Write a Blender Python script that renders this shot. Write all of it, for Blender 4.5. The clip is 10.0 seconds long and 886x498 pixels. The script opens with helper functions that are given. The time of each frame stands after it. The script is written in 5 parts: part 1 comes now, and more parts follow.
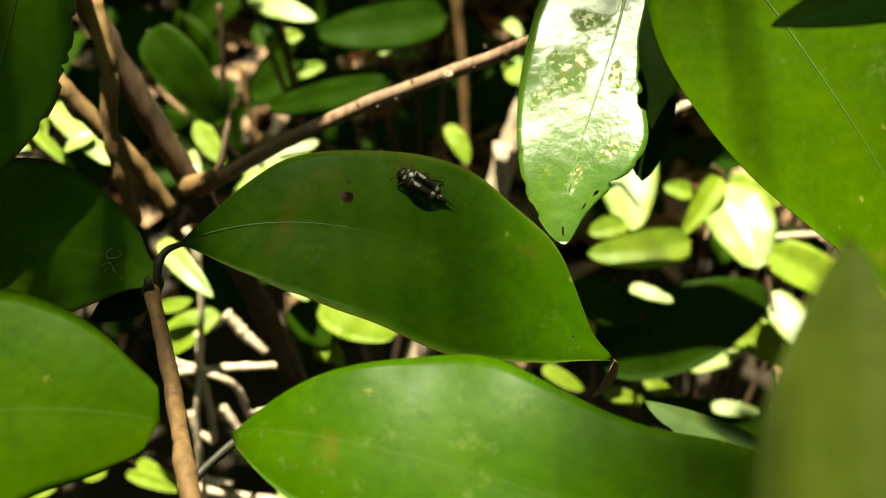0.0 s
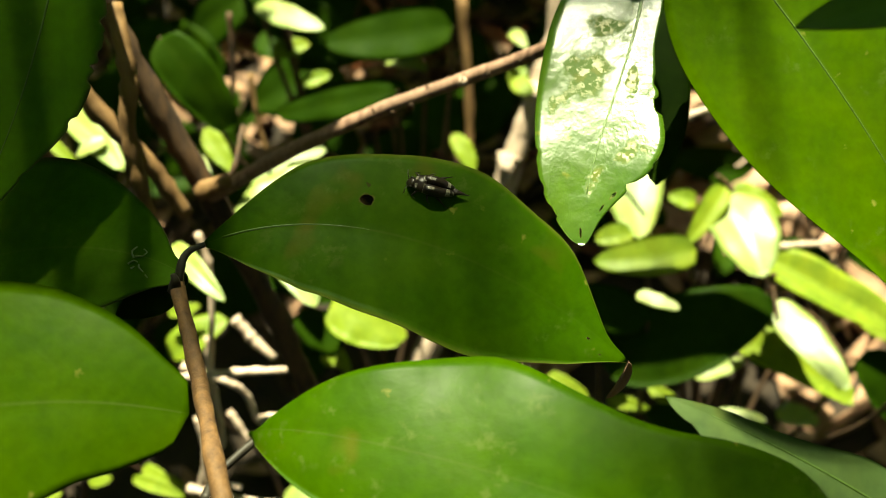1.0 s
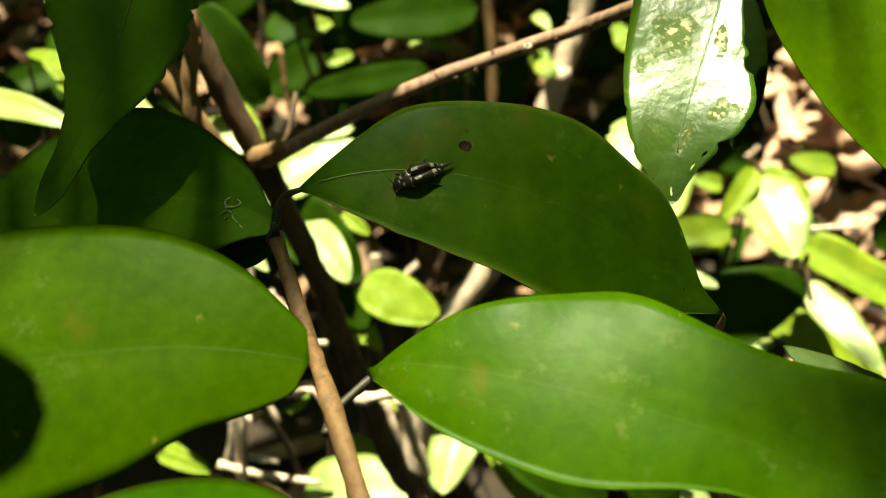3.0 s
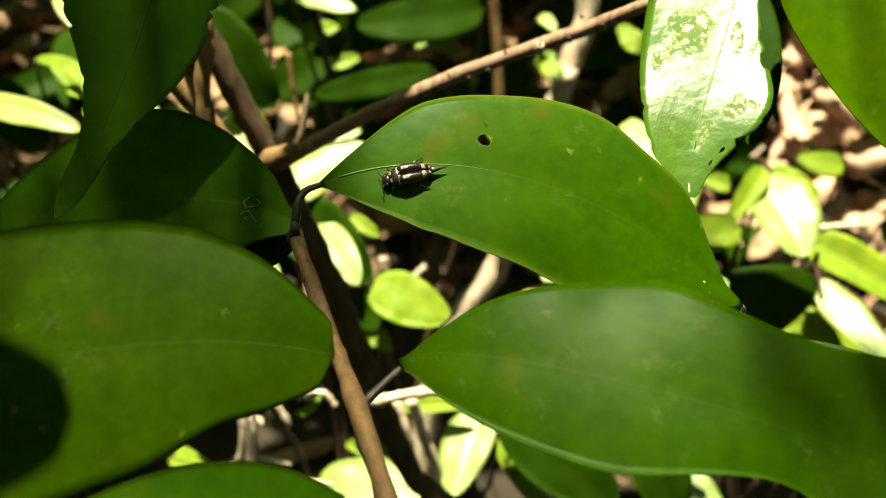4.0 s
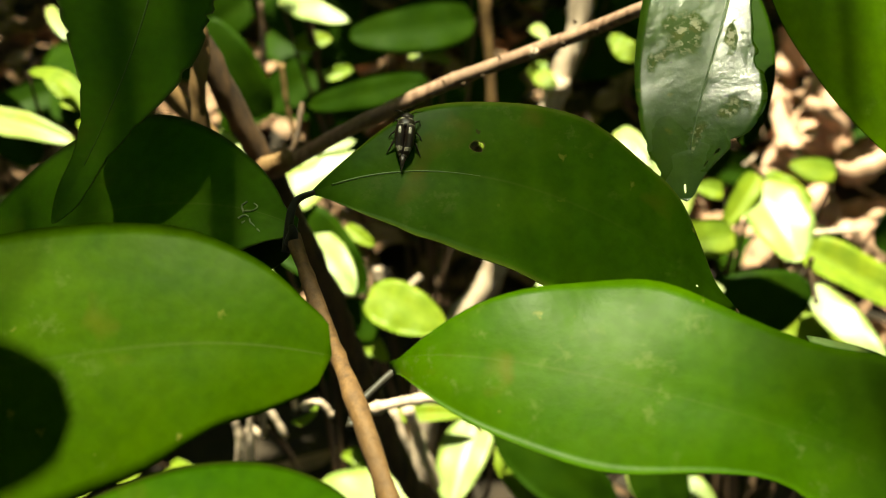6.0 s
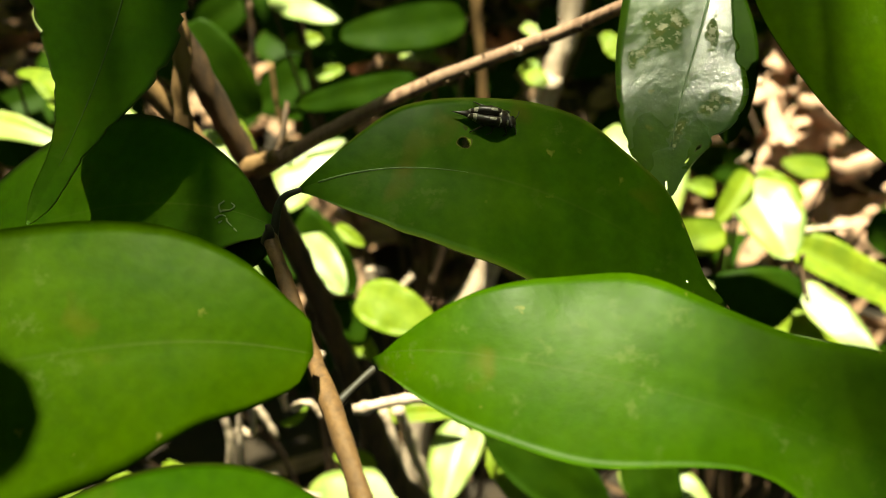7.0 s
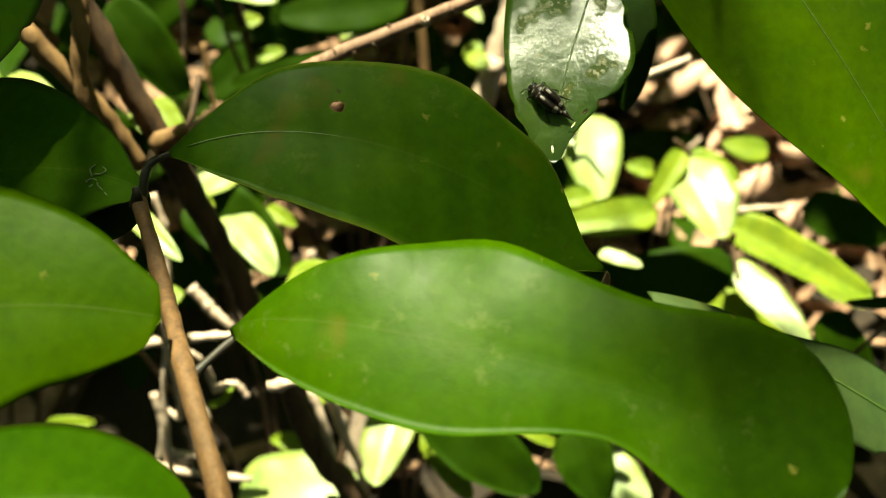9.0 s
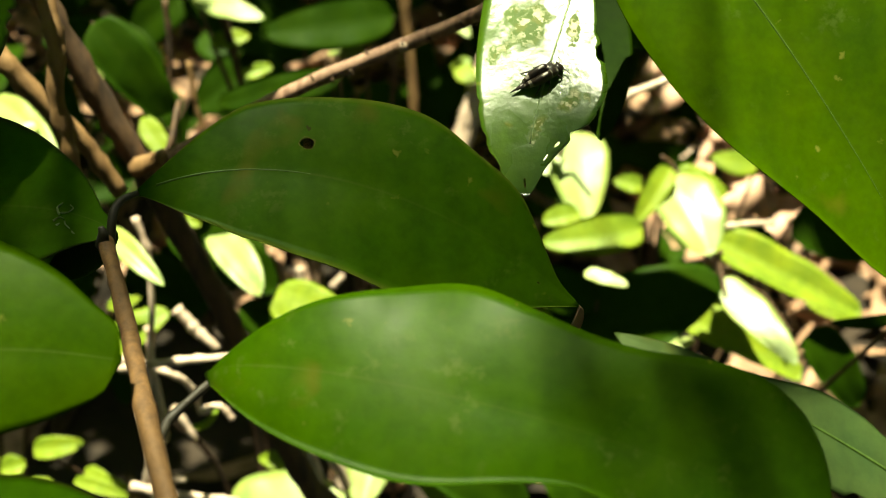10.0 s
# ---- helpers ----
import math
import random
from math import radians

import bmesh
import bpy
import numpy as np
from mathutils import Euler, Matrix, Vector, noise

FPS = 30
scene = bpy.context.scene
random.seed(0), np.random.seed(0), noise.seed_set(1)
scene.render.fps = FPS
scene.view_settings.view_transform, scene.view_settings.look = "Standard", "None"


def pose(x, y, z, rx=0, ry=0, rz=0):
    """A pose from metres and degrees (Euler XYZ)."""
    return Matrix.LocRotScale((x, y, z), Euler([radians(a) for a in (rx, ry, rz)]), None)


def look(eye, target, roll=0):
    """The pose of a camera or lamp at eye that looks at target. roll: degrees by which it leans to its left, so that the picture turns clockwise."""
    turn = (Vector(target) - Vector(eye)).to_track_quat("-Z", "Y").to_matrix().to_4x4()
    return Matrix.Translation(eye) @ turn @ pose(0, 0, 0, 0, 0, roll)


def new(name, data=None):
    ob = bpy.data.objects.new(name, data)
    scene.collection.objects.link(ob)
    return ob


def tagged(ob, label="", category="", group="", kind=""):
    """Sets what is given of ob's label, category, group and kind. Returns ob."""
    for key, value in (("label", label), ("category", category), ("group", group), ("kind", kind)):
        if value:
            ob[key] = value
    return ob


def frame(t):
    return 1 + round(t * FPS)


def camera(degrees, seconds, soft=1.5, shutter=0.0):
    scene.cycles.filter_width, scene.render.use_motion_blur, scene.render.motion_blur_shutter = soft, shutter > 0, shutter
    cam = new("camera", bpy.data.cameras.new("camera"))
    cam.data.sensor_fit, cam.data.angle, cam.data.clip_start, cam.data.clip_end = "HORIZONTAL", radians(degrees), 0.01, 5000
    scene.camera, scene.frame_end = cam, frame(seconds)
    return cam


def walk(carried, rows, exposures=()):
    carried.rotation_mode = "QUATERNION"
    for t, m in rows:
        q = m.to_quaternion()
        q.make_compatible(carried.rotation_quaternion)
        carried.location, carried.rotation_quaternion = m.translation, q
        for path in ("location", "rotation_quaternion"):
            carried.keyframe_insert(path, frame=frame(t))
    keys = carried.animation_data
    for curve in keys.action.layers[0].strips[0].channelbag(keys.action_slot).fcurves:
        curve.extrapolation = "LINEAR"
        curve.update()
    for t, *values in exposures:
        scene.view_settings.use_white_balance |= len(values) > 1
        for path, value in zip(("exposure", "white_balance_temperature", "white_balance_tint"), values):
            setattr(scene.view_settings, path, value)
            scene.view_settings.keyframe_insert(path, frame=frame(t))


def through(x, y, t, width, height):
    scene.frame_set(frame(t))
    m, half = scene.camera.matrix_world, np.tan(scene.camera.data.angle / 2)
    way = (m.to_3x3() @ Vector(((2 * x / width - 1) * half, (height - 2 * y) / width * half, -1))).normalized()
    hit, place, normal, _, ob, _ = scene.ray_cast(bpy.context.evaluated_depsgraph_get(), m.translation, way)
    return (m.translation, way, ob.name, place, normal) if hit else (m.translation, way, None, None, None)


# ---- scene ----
cam = camera(47.9, 10.0, soft=0.7)
PATH = [
    (0, (0.007, 0.01, 0.599), (-0.044, 1.862, -0.153), -2.9),
    (0.5, (0.005, 0.011, 0.603), (-0.051, 1.862, -0.153), -3.3),
    (1, (0.002, 0.006, 0.598), (-0.041, 1.868, -0.131), -2.5),
    (1.5, (-0.004, 0.005, 0.602), (-0.042, 1.864, -0.132), -2.5),
    (2, (-0.012, 0.002, 0.597), (-0.043, 1.857, -0.15), -2.0),
    (2.5, (-0.019, 0.002, 0.594), (-0.036, 1.859, -0.15), -1.8),
    (2.7, (-0.0203, 0.0044, 0.5907), (-0.0296, 1.86, -0.1502), -1.44),
    (3.8, (-0.0239, 0.0044, 0.5894), (-0.0258, 1.866, -0.1362), -1.64),
    (4, (-0.025, 0.004, 0.589), (-0.037, 1.867, -0.14), -2.0),
    (4.5, (-0.027, 0.003, 0.588), (-0.035, 1.867, -0.137), -1.7),
    (5, (-0.028, 0.0, 0.585), (-0.037, 1.867, -0.133), -1.9),
    (5.5, (-0.029, 0.001, 0.587), (-0.042, 1.87, -0.125), -1.9),
    (5.7, (-0.026, 0.003, 0.5875), (-0.0342, 1.871, -0.1148), -2.1),
    (6.8, (-0.0266, 0.0025, 0.584), (-0.0067, 1.875, -0.1187), -2.58),
    (7, (-0.022, 0.004, 0.586), (-0.017, 1.876, -0.117), -2.7),
    (7.5, (-0.014, 0.002, 0.585), (0.015, 1.872, -0.124), -2.7),
    (8, (-0.003, 0.003, 0.582), (0.029, 1.874, -0.125), -2.9),
    (8.5, (-0.001, 0.004, 0.58), (0.041, 1.869, -0.143), -2.7),
    (9, (-0.003, 0.004, 0.579), (0.052, 1.869, -0.141), -2.4),
    (9.5, (0.002, 0.008, 0.581), (0.059, 1.873, -0.14), -2.8),
    (10, (0.003, 0.007, 0.584), (0.061, 1.876, -0.126), -2.7),
]
cam.data.dof.use_dof = True
cam.data.dof.focus_distance = 0.198
cam.data.dof.aperture_fstop = 18.0
walk(cam, [(t, look(eye, target, roll)) for t, eye, target, roll in PATH], [(0, 1.96, 7400, -8), (10, 1.96, 7400, -8)])

# ---- light ----
SUN_EL, SUN_AZ = 80.0, 190.0          # degrees; azimuth clockwise from +y
world = bpy.data.worlds.new("world")
scene.world = world
world.use_nodes = True
wn = world.node_tree.nodes
sky = wn.new("ShaderNodeTexSky")
sky.sky_type, sky.sun_disc = "NISHITA", False
sky.sun_elevation, sky.sun_rotation = radians(SUN_EL), radians(SUN_AZ)
wn["Background"].inputs["Strength"].default_value = 0.08
world.node_tree.links.new(sky.outputs["Color"], wn["Background"].inputs["Color"])
sun = new("sun", bpy.data.lights.new("sun", "SUN"))
sun.data.energy, sun.data.angle, sun.data.color = 5.0, radians(0.5), (1.0, 0.94, 0.75)
SUN_WAY = Vector((math.sin(radians(SUN_AZ)) * math.cos(radians(SUN_EL)),
                  math.cos(radians(SUN_AZ)) * math.cos(radians(SUN_EL)), math.sin(radians(SUN_EL))))
sun.matrix_world = look(SUN_WAY * 4, (0, 0, 0))


# ---- materials ----
def material(name, rough=0.5):
    m = bpy.data.materials.new(name)
    m.use_nodes = True
    b = m.node_tree.nodes["Principled BSDF"]
    b.inputs["Roughness"].default_value = rough
    return m, m.node_tree.nodes, m.node_tree.links, b


def ramp(nodes, links, source, stops):
    r = nodes.new("ShaderNodeValToRGB")
    el = r.color_ramp.elements
    while len(el) < len(stops):
        el.new(0.5)
    for e, (p, c) in zip(el, stops):
        e.position, e.color = p, (*c, 1) if len(c) == 3 else c
    links.new(source, r.inputs["Fac"])
    return r.outputs["Color"]


def maths(nodes, links, op, a, b=None):
    n = nodes.new("ShaderNodeMath")
    n.operation = op
    for i, v in enumerate((a, b)):
        if v is None:
            continue
        if isinstance(v, (int, float)):
            n.inputs[i].default_value = v
        else:
            links.new(v, n.inputs[i])
    return n.outputs[0]


def mixed(nodes, links, fac, a, b, kind="MIX"):
    n = nodes.new("ShaderNodeMixRGB")
    n.blend_type = kind
    for i, v in zip(("Fac", "Color1", "Color2"), (fac, a, b)):
        if isinstance(v, (int, float)):
            n.inputs[i].default_value = v
        elif isinstance(v, tuple):
            n.inputs[i].default_value = (*v, 1)
        else:
            links.new(v, n.inputs[i])
    return n.outputs["Color"]


def noise_tex(nodes, links, where, scale, detail=3.0, rough=0.55):
    n = nodes.new("ShaderNodeTexNoise")
    n.inputs["Scale"].default_value, n.inputs["Detail"].default_value = scale, detail
    n.inputs["Roughness"].default_value = rough
    links.new(where, n.inputs["Vector"])
    return n.outputs["Fac"]


def leaf_material(name, green, through, rough=0.38, thin=0.35, holes=(), spots=0.6, scars=0.0, bump=0.25, rim=None, veins=0.008, gloss=0.35, galls=()):
    """Waxy leaf blade. The first UV runs along the blade (0 to 1) and across it (0 to 1, midrib at 0.5)."""
    m, n, l, b = material(name, rough)
    tc = n.new("ShaderNodeTexCoord")
    ob = tc.outputs["Object"]
    uv = n.new("ShaderNodeSeparateXYZ")
    l.new(tc.outputs["UV"], uv.inputs[0])
    u, v = uv.outputs[0], uv.outputs[1]
    across = maths(n, l, "ABSOLUTE", maths(n, l, "SUBTRACT", v, 0.5))
    # broad mottling, then pale freckles and brown pin marks
    broad = ramp(n, l, noise_tex(n, l, ob, 38, 3), [(0.3, (green[0] * 0.62, green[1] * 0.74, green[2])), (0.5, green), (0.72, (green[0] * 1.5, green[1] * 1.24, green[2]))])
    patch = noise_tex(n, l, ob, 130, 3, 0.6)
    broad = mixed(n, l, 0.34, broad, ramp(n, l, patch, [(0.34, (green[0] * 0.55, green[1] * 0.7, green[2])), (0.66, (green[0] * 1.55, green[1] * 1.32, green[2] * 1.5))]))
    fine = noise_tex(n, l, ob, 420, 2)
    col = mixed(n, l, 0.25, broad, ramp(n, l, fine, [(0.35, tuple(c * 0.7 for c in green)), (0.65, tuple(c * 1.3 for c in green))]))
    vor = n.new("ShaderNodeTexVoronoi")
    vor.inputs["Scale"].default_value = 150
    warp = n.new("ShaderNodeVectorMath")
    warp.operation = "MULTIPLY_ADD"
    wn_ = n.new("ShaderNodeTexNoise")
    wn_.inputs["Scale"].default_value, wn_.inputs["Detail"].default_value = 700, 2
    l.new(ob, wn_.inputs["Vector"])
    l.new(wn_.outputs["Color"], warp.inputs[0])
    warp.inputs[1].default_value = (0.0024, 0.0024, 0.0024)
    l.new(ob, warp.inputs[2])
    l.new(warp.outputs[0], vor.inputs["Vector"])
    pick = n.new("ShaderNodeSeparateColor")
    l.new(vor.outputs["Color"], pick.inputs[0])
    freckle = maths(n, l, "MULTIPLY", ramp(n, l, vor.outputs["Distance"], [(0.05, (1, 1, 1)), (0.13, (0, 0, 0))]), maths(n, l, "GREATER_THAN", pick.outputs[0], 0.62))
    col = mixed(n, l, maths(n, l, "MULTIPLY", freckle, 0.7 * spots), col, (green[1] * 2.2, green[1] * 2.2, green[1] * 0.4))
    # pale scuffs in small clusters
    scuff = maths(n, l, "MULTIPLY", ramp(n, l, noise_tex(n, l, ob, 240, 4, 0.7), [(0.56, (0, 0, 0)), (0.66, (1, 1, 1))]), ramp(n, l, noise_tex(n, l, ob, 60, 1), [(0.50, (0, 0, 0)), (0.62, (1, 1, 1))]))
    col = mixed(n, l, maths(n, l, "MULTIPLY", scuff, 0.30 * spots), col, (green[1] * 1.3, green[1] * 1.75, green[1] * 0.4))
    pin = maths(n, l, "MULTIPLY", maths(n, l, "LESS_THAN", vor.outputs["Distance"], 0.085), maths(n, l, "LESS_THAN", pick.outputs[1], 0.06))
    col = mixed(n, l, maths(n, l, "MULTIPLY", pin, 0.8 * spots), col, (0.03, 0.022, 0.008))
    stain = ramp(n, l, noise_tex(n, l, ob, 75, 2), [(0.66, (0, 0, 0)), (0.78, (1, 1, 1))])
    col = mixed(n, l, maths(n, l, "MULTIPLY", stain, 0.55 * spots), col, (green[1] * 1.25, green[1] * 1.05, green[1] * 0.10))
    # midrib and side veins
    rib = ramp(n, l, across, [(0.0, (1, 1, 1)), (0.012, (0, 0, 0))])
    fade = ramp(n, l, u, [(0.0, (1, 1, 1)), (0.75, (0.15, 0.15, 0.15))])
    col = mixed(n, l, maths(n, l, "MULTIPLY", rib, maths(n, l, "MULTIPLY", fade, 0.42)), col, (green[1] * 1.1, green[1] * 1.5, green[1] * 0.35))
    slant = maths(n, l, "SUBTRACT", maths(n, l, "MULTIPLY", u, 11.0), maths(n, l, "MULTIPLY", across, 9.0))
    wob = maths(n, l, "ADD", slant, maths(n, l, "MULTIPLY", noise_tex(n, l, ob, 60, 1), 0.6))
    tri = maths(n, l, "ABSOLUTE", maths(n, l, "SUBTRACT", maths(n, l, "FRACT", wob), 0.5))
    vein = ramp(n, l, tri, [(0.0, (1, 1, 1)), (0.07, (0, 0, 0))])
    col = mixed(n, l, maths(n, l, "MULTIPLY", vein, 0.02), col, (green[1] * 1.0, green[1] * 1.35, green[1] * 0.3))
    if scars:
        # swollen, rasped patches with pale crumbs at heart
        dull, heart = 0.0, 0.0
        ragged_ = maths(n, l, "MULTIPLY", maths(n, l, "SUBTRACT", noise_tex(n, l, ob, 190, 4, 0.65), 0.5), 0.42)
        for gu, gv, gr, tall in galls:
            du = maths(n, l, "MULTIPLY", maths(n, l, "SUBTRACT", u, gu), 2.6 / tall)
            dv = maths(n, l, "SUBTRACT", v, (gv + 1) / 2)
            d = maths(n, l, "ADD", maths(n, l, "SQRT", maths(n, l, "ADD", maths(n, l, "MULTIPLY", du, du), maths(n, l, "MULTIPLY", dv, dv))), ragged_)
            d = maths(n, l, "DIVIDE", d, gr)
            dull = maths(n, l, "MAXIMUM", dull, ramp(n, l, d, [(0.60, (1, 1, 1)), (1.05, (0, 0, 0))]))
            heart = maths(n, l, "MAXIMUM", heart, ramp(n, l, d, [(0.05, (1, 1, 1)), (0.75, (0, 0, 0))]))
        crumb = maths(n, l, "MULTIPLY", heart, ramp(n, l, noise_tex(n, l, ob, 620, 3, 0.6), [(0.50, (0, 0, 0)), (0.56, (1, 1, 1))]))
        ochre = maths(n, l, "MULTIPLY", heart, ramp(n, l, noise_tex(n, l, ob, 300, 2), [(0.48, (0, 0, 0)), (0.58, (1, 1, 1))]))
        col = mixed(n, l, maths(n, l, "MULTIPLY", dull, 0.65), col, (green[0] * 1.2, green[1] * 1.0, green[2] * 0.3))
        col = mixed(n, l, maths(n, l, "MULTIPLY", ochre, scars * 0.22), col, (0.26, 0.19, 0.02))
        col = mixed(n, l, maths(n, l, "MULTIPLY", crumb, scars * 0.9), col, (0.62, 0.62, 0.42))
    edge = ramp(n, l, across, [(0.470, (0, 0, 0)), (0.498, (1, 1, 1))])
    if rim:
        col = mixed(n, l, maths(n, l, "MULTIPLY", edge, 0.8), col, rim)
    l.new(col, b.inputs["Base Color"])
    rr = ramp(n, l, noise_tex(n, l, ob, 55, 3), [(0.3, (rough - 0.07,) * 3), (0.7, (rough + 0.10,) * 3)])
    if scars:
        rr = mixed(n, l, dull, rr, (0.62, 0.62, 0.62))
    l.new(rr, b.inputs["Roughness"])
    b.inputs["IOR"].default_value = 1.42 if gloss < 0.9 else 1.5
    b.inputs["Specular IOR Level"].default_value = gloss
    if scars:
        l.new(maths(n, l, "MULTIPLY", maths(n, l, "SUBTRACT", 1.0, maths(n, l, "MULTIPLY", dull, 0.6)), gloss), b.inputs["Specular IOR Level"])
    # relief: veins sunk, fine leathery grain
    h = maths(n, l, "SUBTRACT", maths(n, l, "MULTIPLY", noise_tex(n, l, ob, 700, 2), 0.12), maths(n, l, "MULTIPLY", vein, veins))
    h = maths(n, l, "ADD", h, maths(n, l, "MULTIPLY", noise_tex(n, l, ob, 110, 2), 0.55))
    if scars:
        h = maths(n, l, "ADD", h, maths(n, l, "MULTIPLY", noise_tex(n, l, ob, 330, 3), 0.07))
        h = maths(n, l, "ADD", h, maths(n, l, "MULTIPLY", heart, 0.10))
    bp = n.new("ShaderNodeBump")
    bp.inputs["Strength"].default_value, bp.inputs["Distance"].default_value = bump, 0.0012
    l.new(h, bp.inputs["Height"])
    l.new(bp.outputs["Normal"], b.inputs["Normal"])
    tr = n.new("ShaderNodeBsdfTranslucent")
    l.new(mixed(n, l, 1.0, col, through, "MULTIPLY"), tr.inputs["Color"])
    mix = n.new("ShaderNodeMixShader")
    mix.inputs[0].default_value = thin
    l.new(b.outputs[0], mix.inputs[1])
    l.new(tr.outputs[0], mix.inputs[2])
    last = mix.outputs[0]
    for hu, hv, hr, stretch in holes:
        du = maths(n, l, "MULTIPLY", maths(n, l, "SUBTRACT", u, hu), stretch)
        dv = maths(n, l, "SUBTRACT", v, (hv + 1) / 2)
        d = maths(n, l, "SQRT", maths(n, l, "ADD", maths(n, l, "MULTIPLY", du, du), maths(n, l, "MULTIPLY", dv, dv)))
        d = maths(n, l, "ADD", d, maths(n, l, "MULTIPLY", maths(n, l, "SUBTRACT", noise_tex(n, l, ob, 900, 2), 0.5), hr * 1.3))
        dry = n.new("ShaderNodeBsdfDiffuse")
        dry.inputs["Color"].default_value = (0.08, 0.085, 0.02, 1)
        ring = n.new("ShaderNodeMixShader")
        l.new(maths(n, l, "LESS_THAN", d, hr * 1.15), ring.inputs[0])
        l.new(last, ring.inputs[1])
        l.new(dry.outputs[0], ring.inputs[2])
        last = ring.outputs[0]
        clear = n.new("ShaderNodeBsdfTransparent")
        gap = n.new("ShaderNodeMixShader")
        l.new(maths(n, l, "LESS_THAN", d, hr), gap.inputs[0])
        l.new(last, gap.inputs[1])
        l.new(clear.outputs[0], gap.inputs[2])
        last = gap.outputs[0]
    l.new(last, n["Material Output"].inputs["Surface"])
    return m


def bark_material(name, dark, light, scale=260, rough=0.75):
    m, n, l, b = material(name, rough)
    tc = n.new("ShaderNodeTexCoord")
    ob = tc.outputs["Object"]
    mp = n.new("ShaderNodeMapping")
    mp.inputs["Scale"].default_value = (1, 1, 0.25)
    l.new(ob, mp.inputs["Vector"])
    a = noise_tex(n, l, mp.outputs[0], scale, 5, 0.65)
    g = noise_tex(n, l, ob, 45, 3)
    c = ramp(n, l, a, [(0.32, dark), (0.62, light)])
    c = mixed(n, l, ramp(n, l, g, [(0.45, (0, 0, 0)), (0.7, (0.6, 0.6, 0.6))]), c, tuple(x * 0.6 for x in light))
    l.new(c, b.inputs["Base Color"])
    bp = n.new("ShaderNodeBump")
    bp.inputs["Strength"].default_value, bp.inputs["Distance"].default_value = 0.6, 0.0008
    l.new(a, bp.inputs["Height"])
    l.new(bp.outputs["Normal"], b.inputs["Normal"])
    return m


def plain_material(name, col, rough=0.5, vary=0.25, scale=300, metal=0.0):
    m, n, l, b = material(name, rough)
    tc = n.new("ShaderNodeTexCoord")
    a = noise_tex(n, l, tc.outputs["Object"], scale, 4)
    l.new(ramp(n, l, a, [(0.3, tuple(c * (1 - vary) for c in col)), (0.7, tuple(min(1, c * (1 + vary)) for c in col))]), b.inputs["Base Color"])
    bp = n.new("ShaderNodeBump")
    bp.inputs["Strength"].default_value, bp.inputs["Distance"].default_value = 0.4, 0.0005
    l.new(a, bp.inputs["Height"])
    l.new(bp.outputs["Normal"], b.inputs["Normal"])
    b.inputs["Metallic"].default_value = metal
    return m


# -- leaf form: blades are swept along a cubic from base to tip
def surface(form, u, v):
    """The place and the normal of a blade at u (0 base, 1 tip) and v (-1 left edge, 1 right edge, seen from its face)."""
    q = [np.array(p, float) for p in form["rib"]]
    n = np.array(form["face"], float) + u * np.array(form.get("twist", (0, 0, 0)), float)
    c = (1 - u) ** 3 * q[0] + 3 * u * (1 - u) ** 2 * q[1] + 3 * u * u * (1 - u) * q[2] + u ** 3 * q[3]
    t = 3 * (1 - u) ** 2 * (q[1] - q[0]) + 6 * u * (1 - u) * (q[2] - q[1]) + 3 * u * u * (q[3] - q[2])
    t = t / np.linalg.norm(t)
    s = np.cross(t, n)
    s = s / np.linalg.norm(s)
    n = np.cross(s, t)
    k, e = form.get("shape_left" if v < 0 else "shape_right", (0.85, 0.7))
    w = (form["left"] if v < 0 else form["right"]) * blade_width(u, k, e)
    if form.get("taper"):
        w *= min(1.0, u / form["taper"]) ** 0.45 * min(1.0, (1 - u) / 0.12) ** 0.25
    lift = form.get("edge_left" if v < 0 else "edge_right")
    if lift:
        lo, hi = (0.1, 0.85) if len(lift) == 6 else (0.06, 0.96)
        step = (hi - lo) / (len(lift) - 1)
        w *= 1 + sum(h * math.exp(-((u - lo - i * step) / (0.8 * step)) ** 2) for i, h in enumerate(lift))
    phase = form.get("phase", 0.0)
    wave = form.get("wave", 0.0) * math.sin(u * 17 + phase + (2.1 if v < 0 else 0)) * v * v
    rise = form.get("fold", 0.12) * abs(v) - form.get("curl", 0.0) * v * v + wave
    for pu, pv, ps, ph in form.get("peaks", ()):
        rise += ph * math.exp(-((u - pu) / ps) ** 2) * max(0.0, v * pv)
    return c + s * v * w + n * rise * w, n


def blade_width(u, k, e):
    body = max(0.0, math.sin(math.pi * min(1.0, max(0.0, u)) ** k)) ** e
    return max(0.012, body)
# -- end leaf form


def mesh_object(name, verts, faces, mat, parent=None, uvs=None, smooth=True, label=""):
    me = bpy.data.meshes.new(name)
    me.from_pydata([tuple(p) for p in verts], [], faces)
    me.materials.append(mat)
    if uvs is not None:
        lay = me.uv_layers.new(name="blade")
        for lp in me.loops:
            lay.data[lp.index].uv = uvs[lp.vertex_index]
    if smooth:
        me.polygons.foreach_set("use_smooth", [True] * len(me.polygons))
    me.update()
    ob = new(name, me)
    if parent:
        ob.parent = parent
    if label:
        ob["label"] = label
    return ob


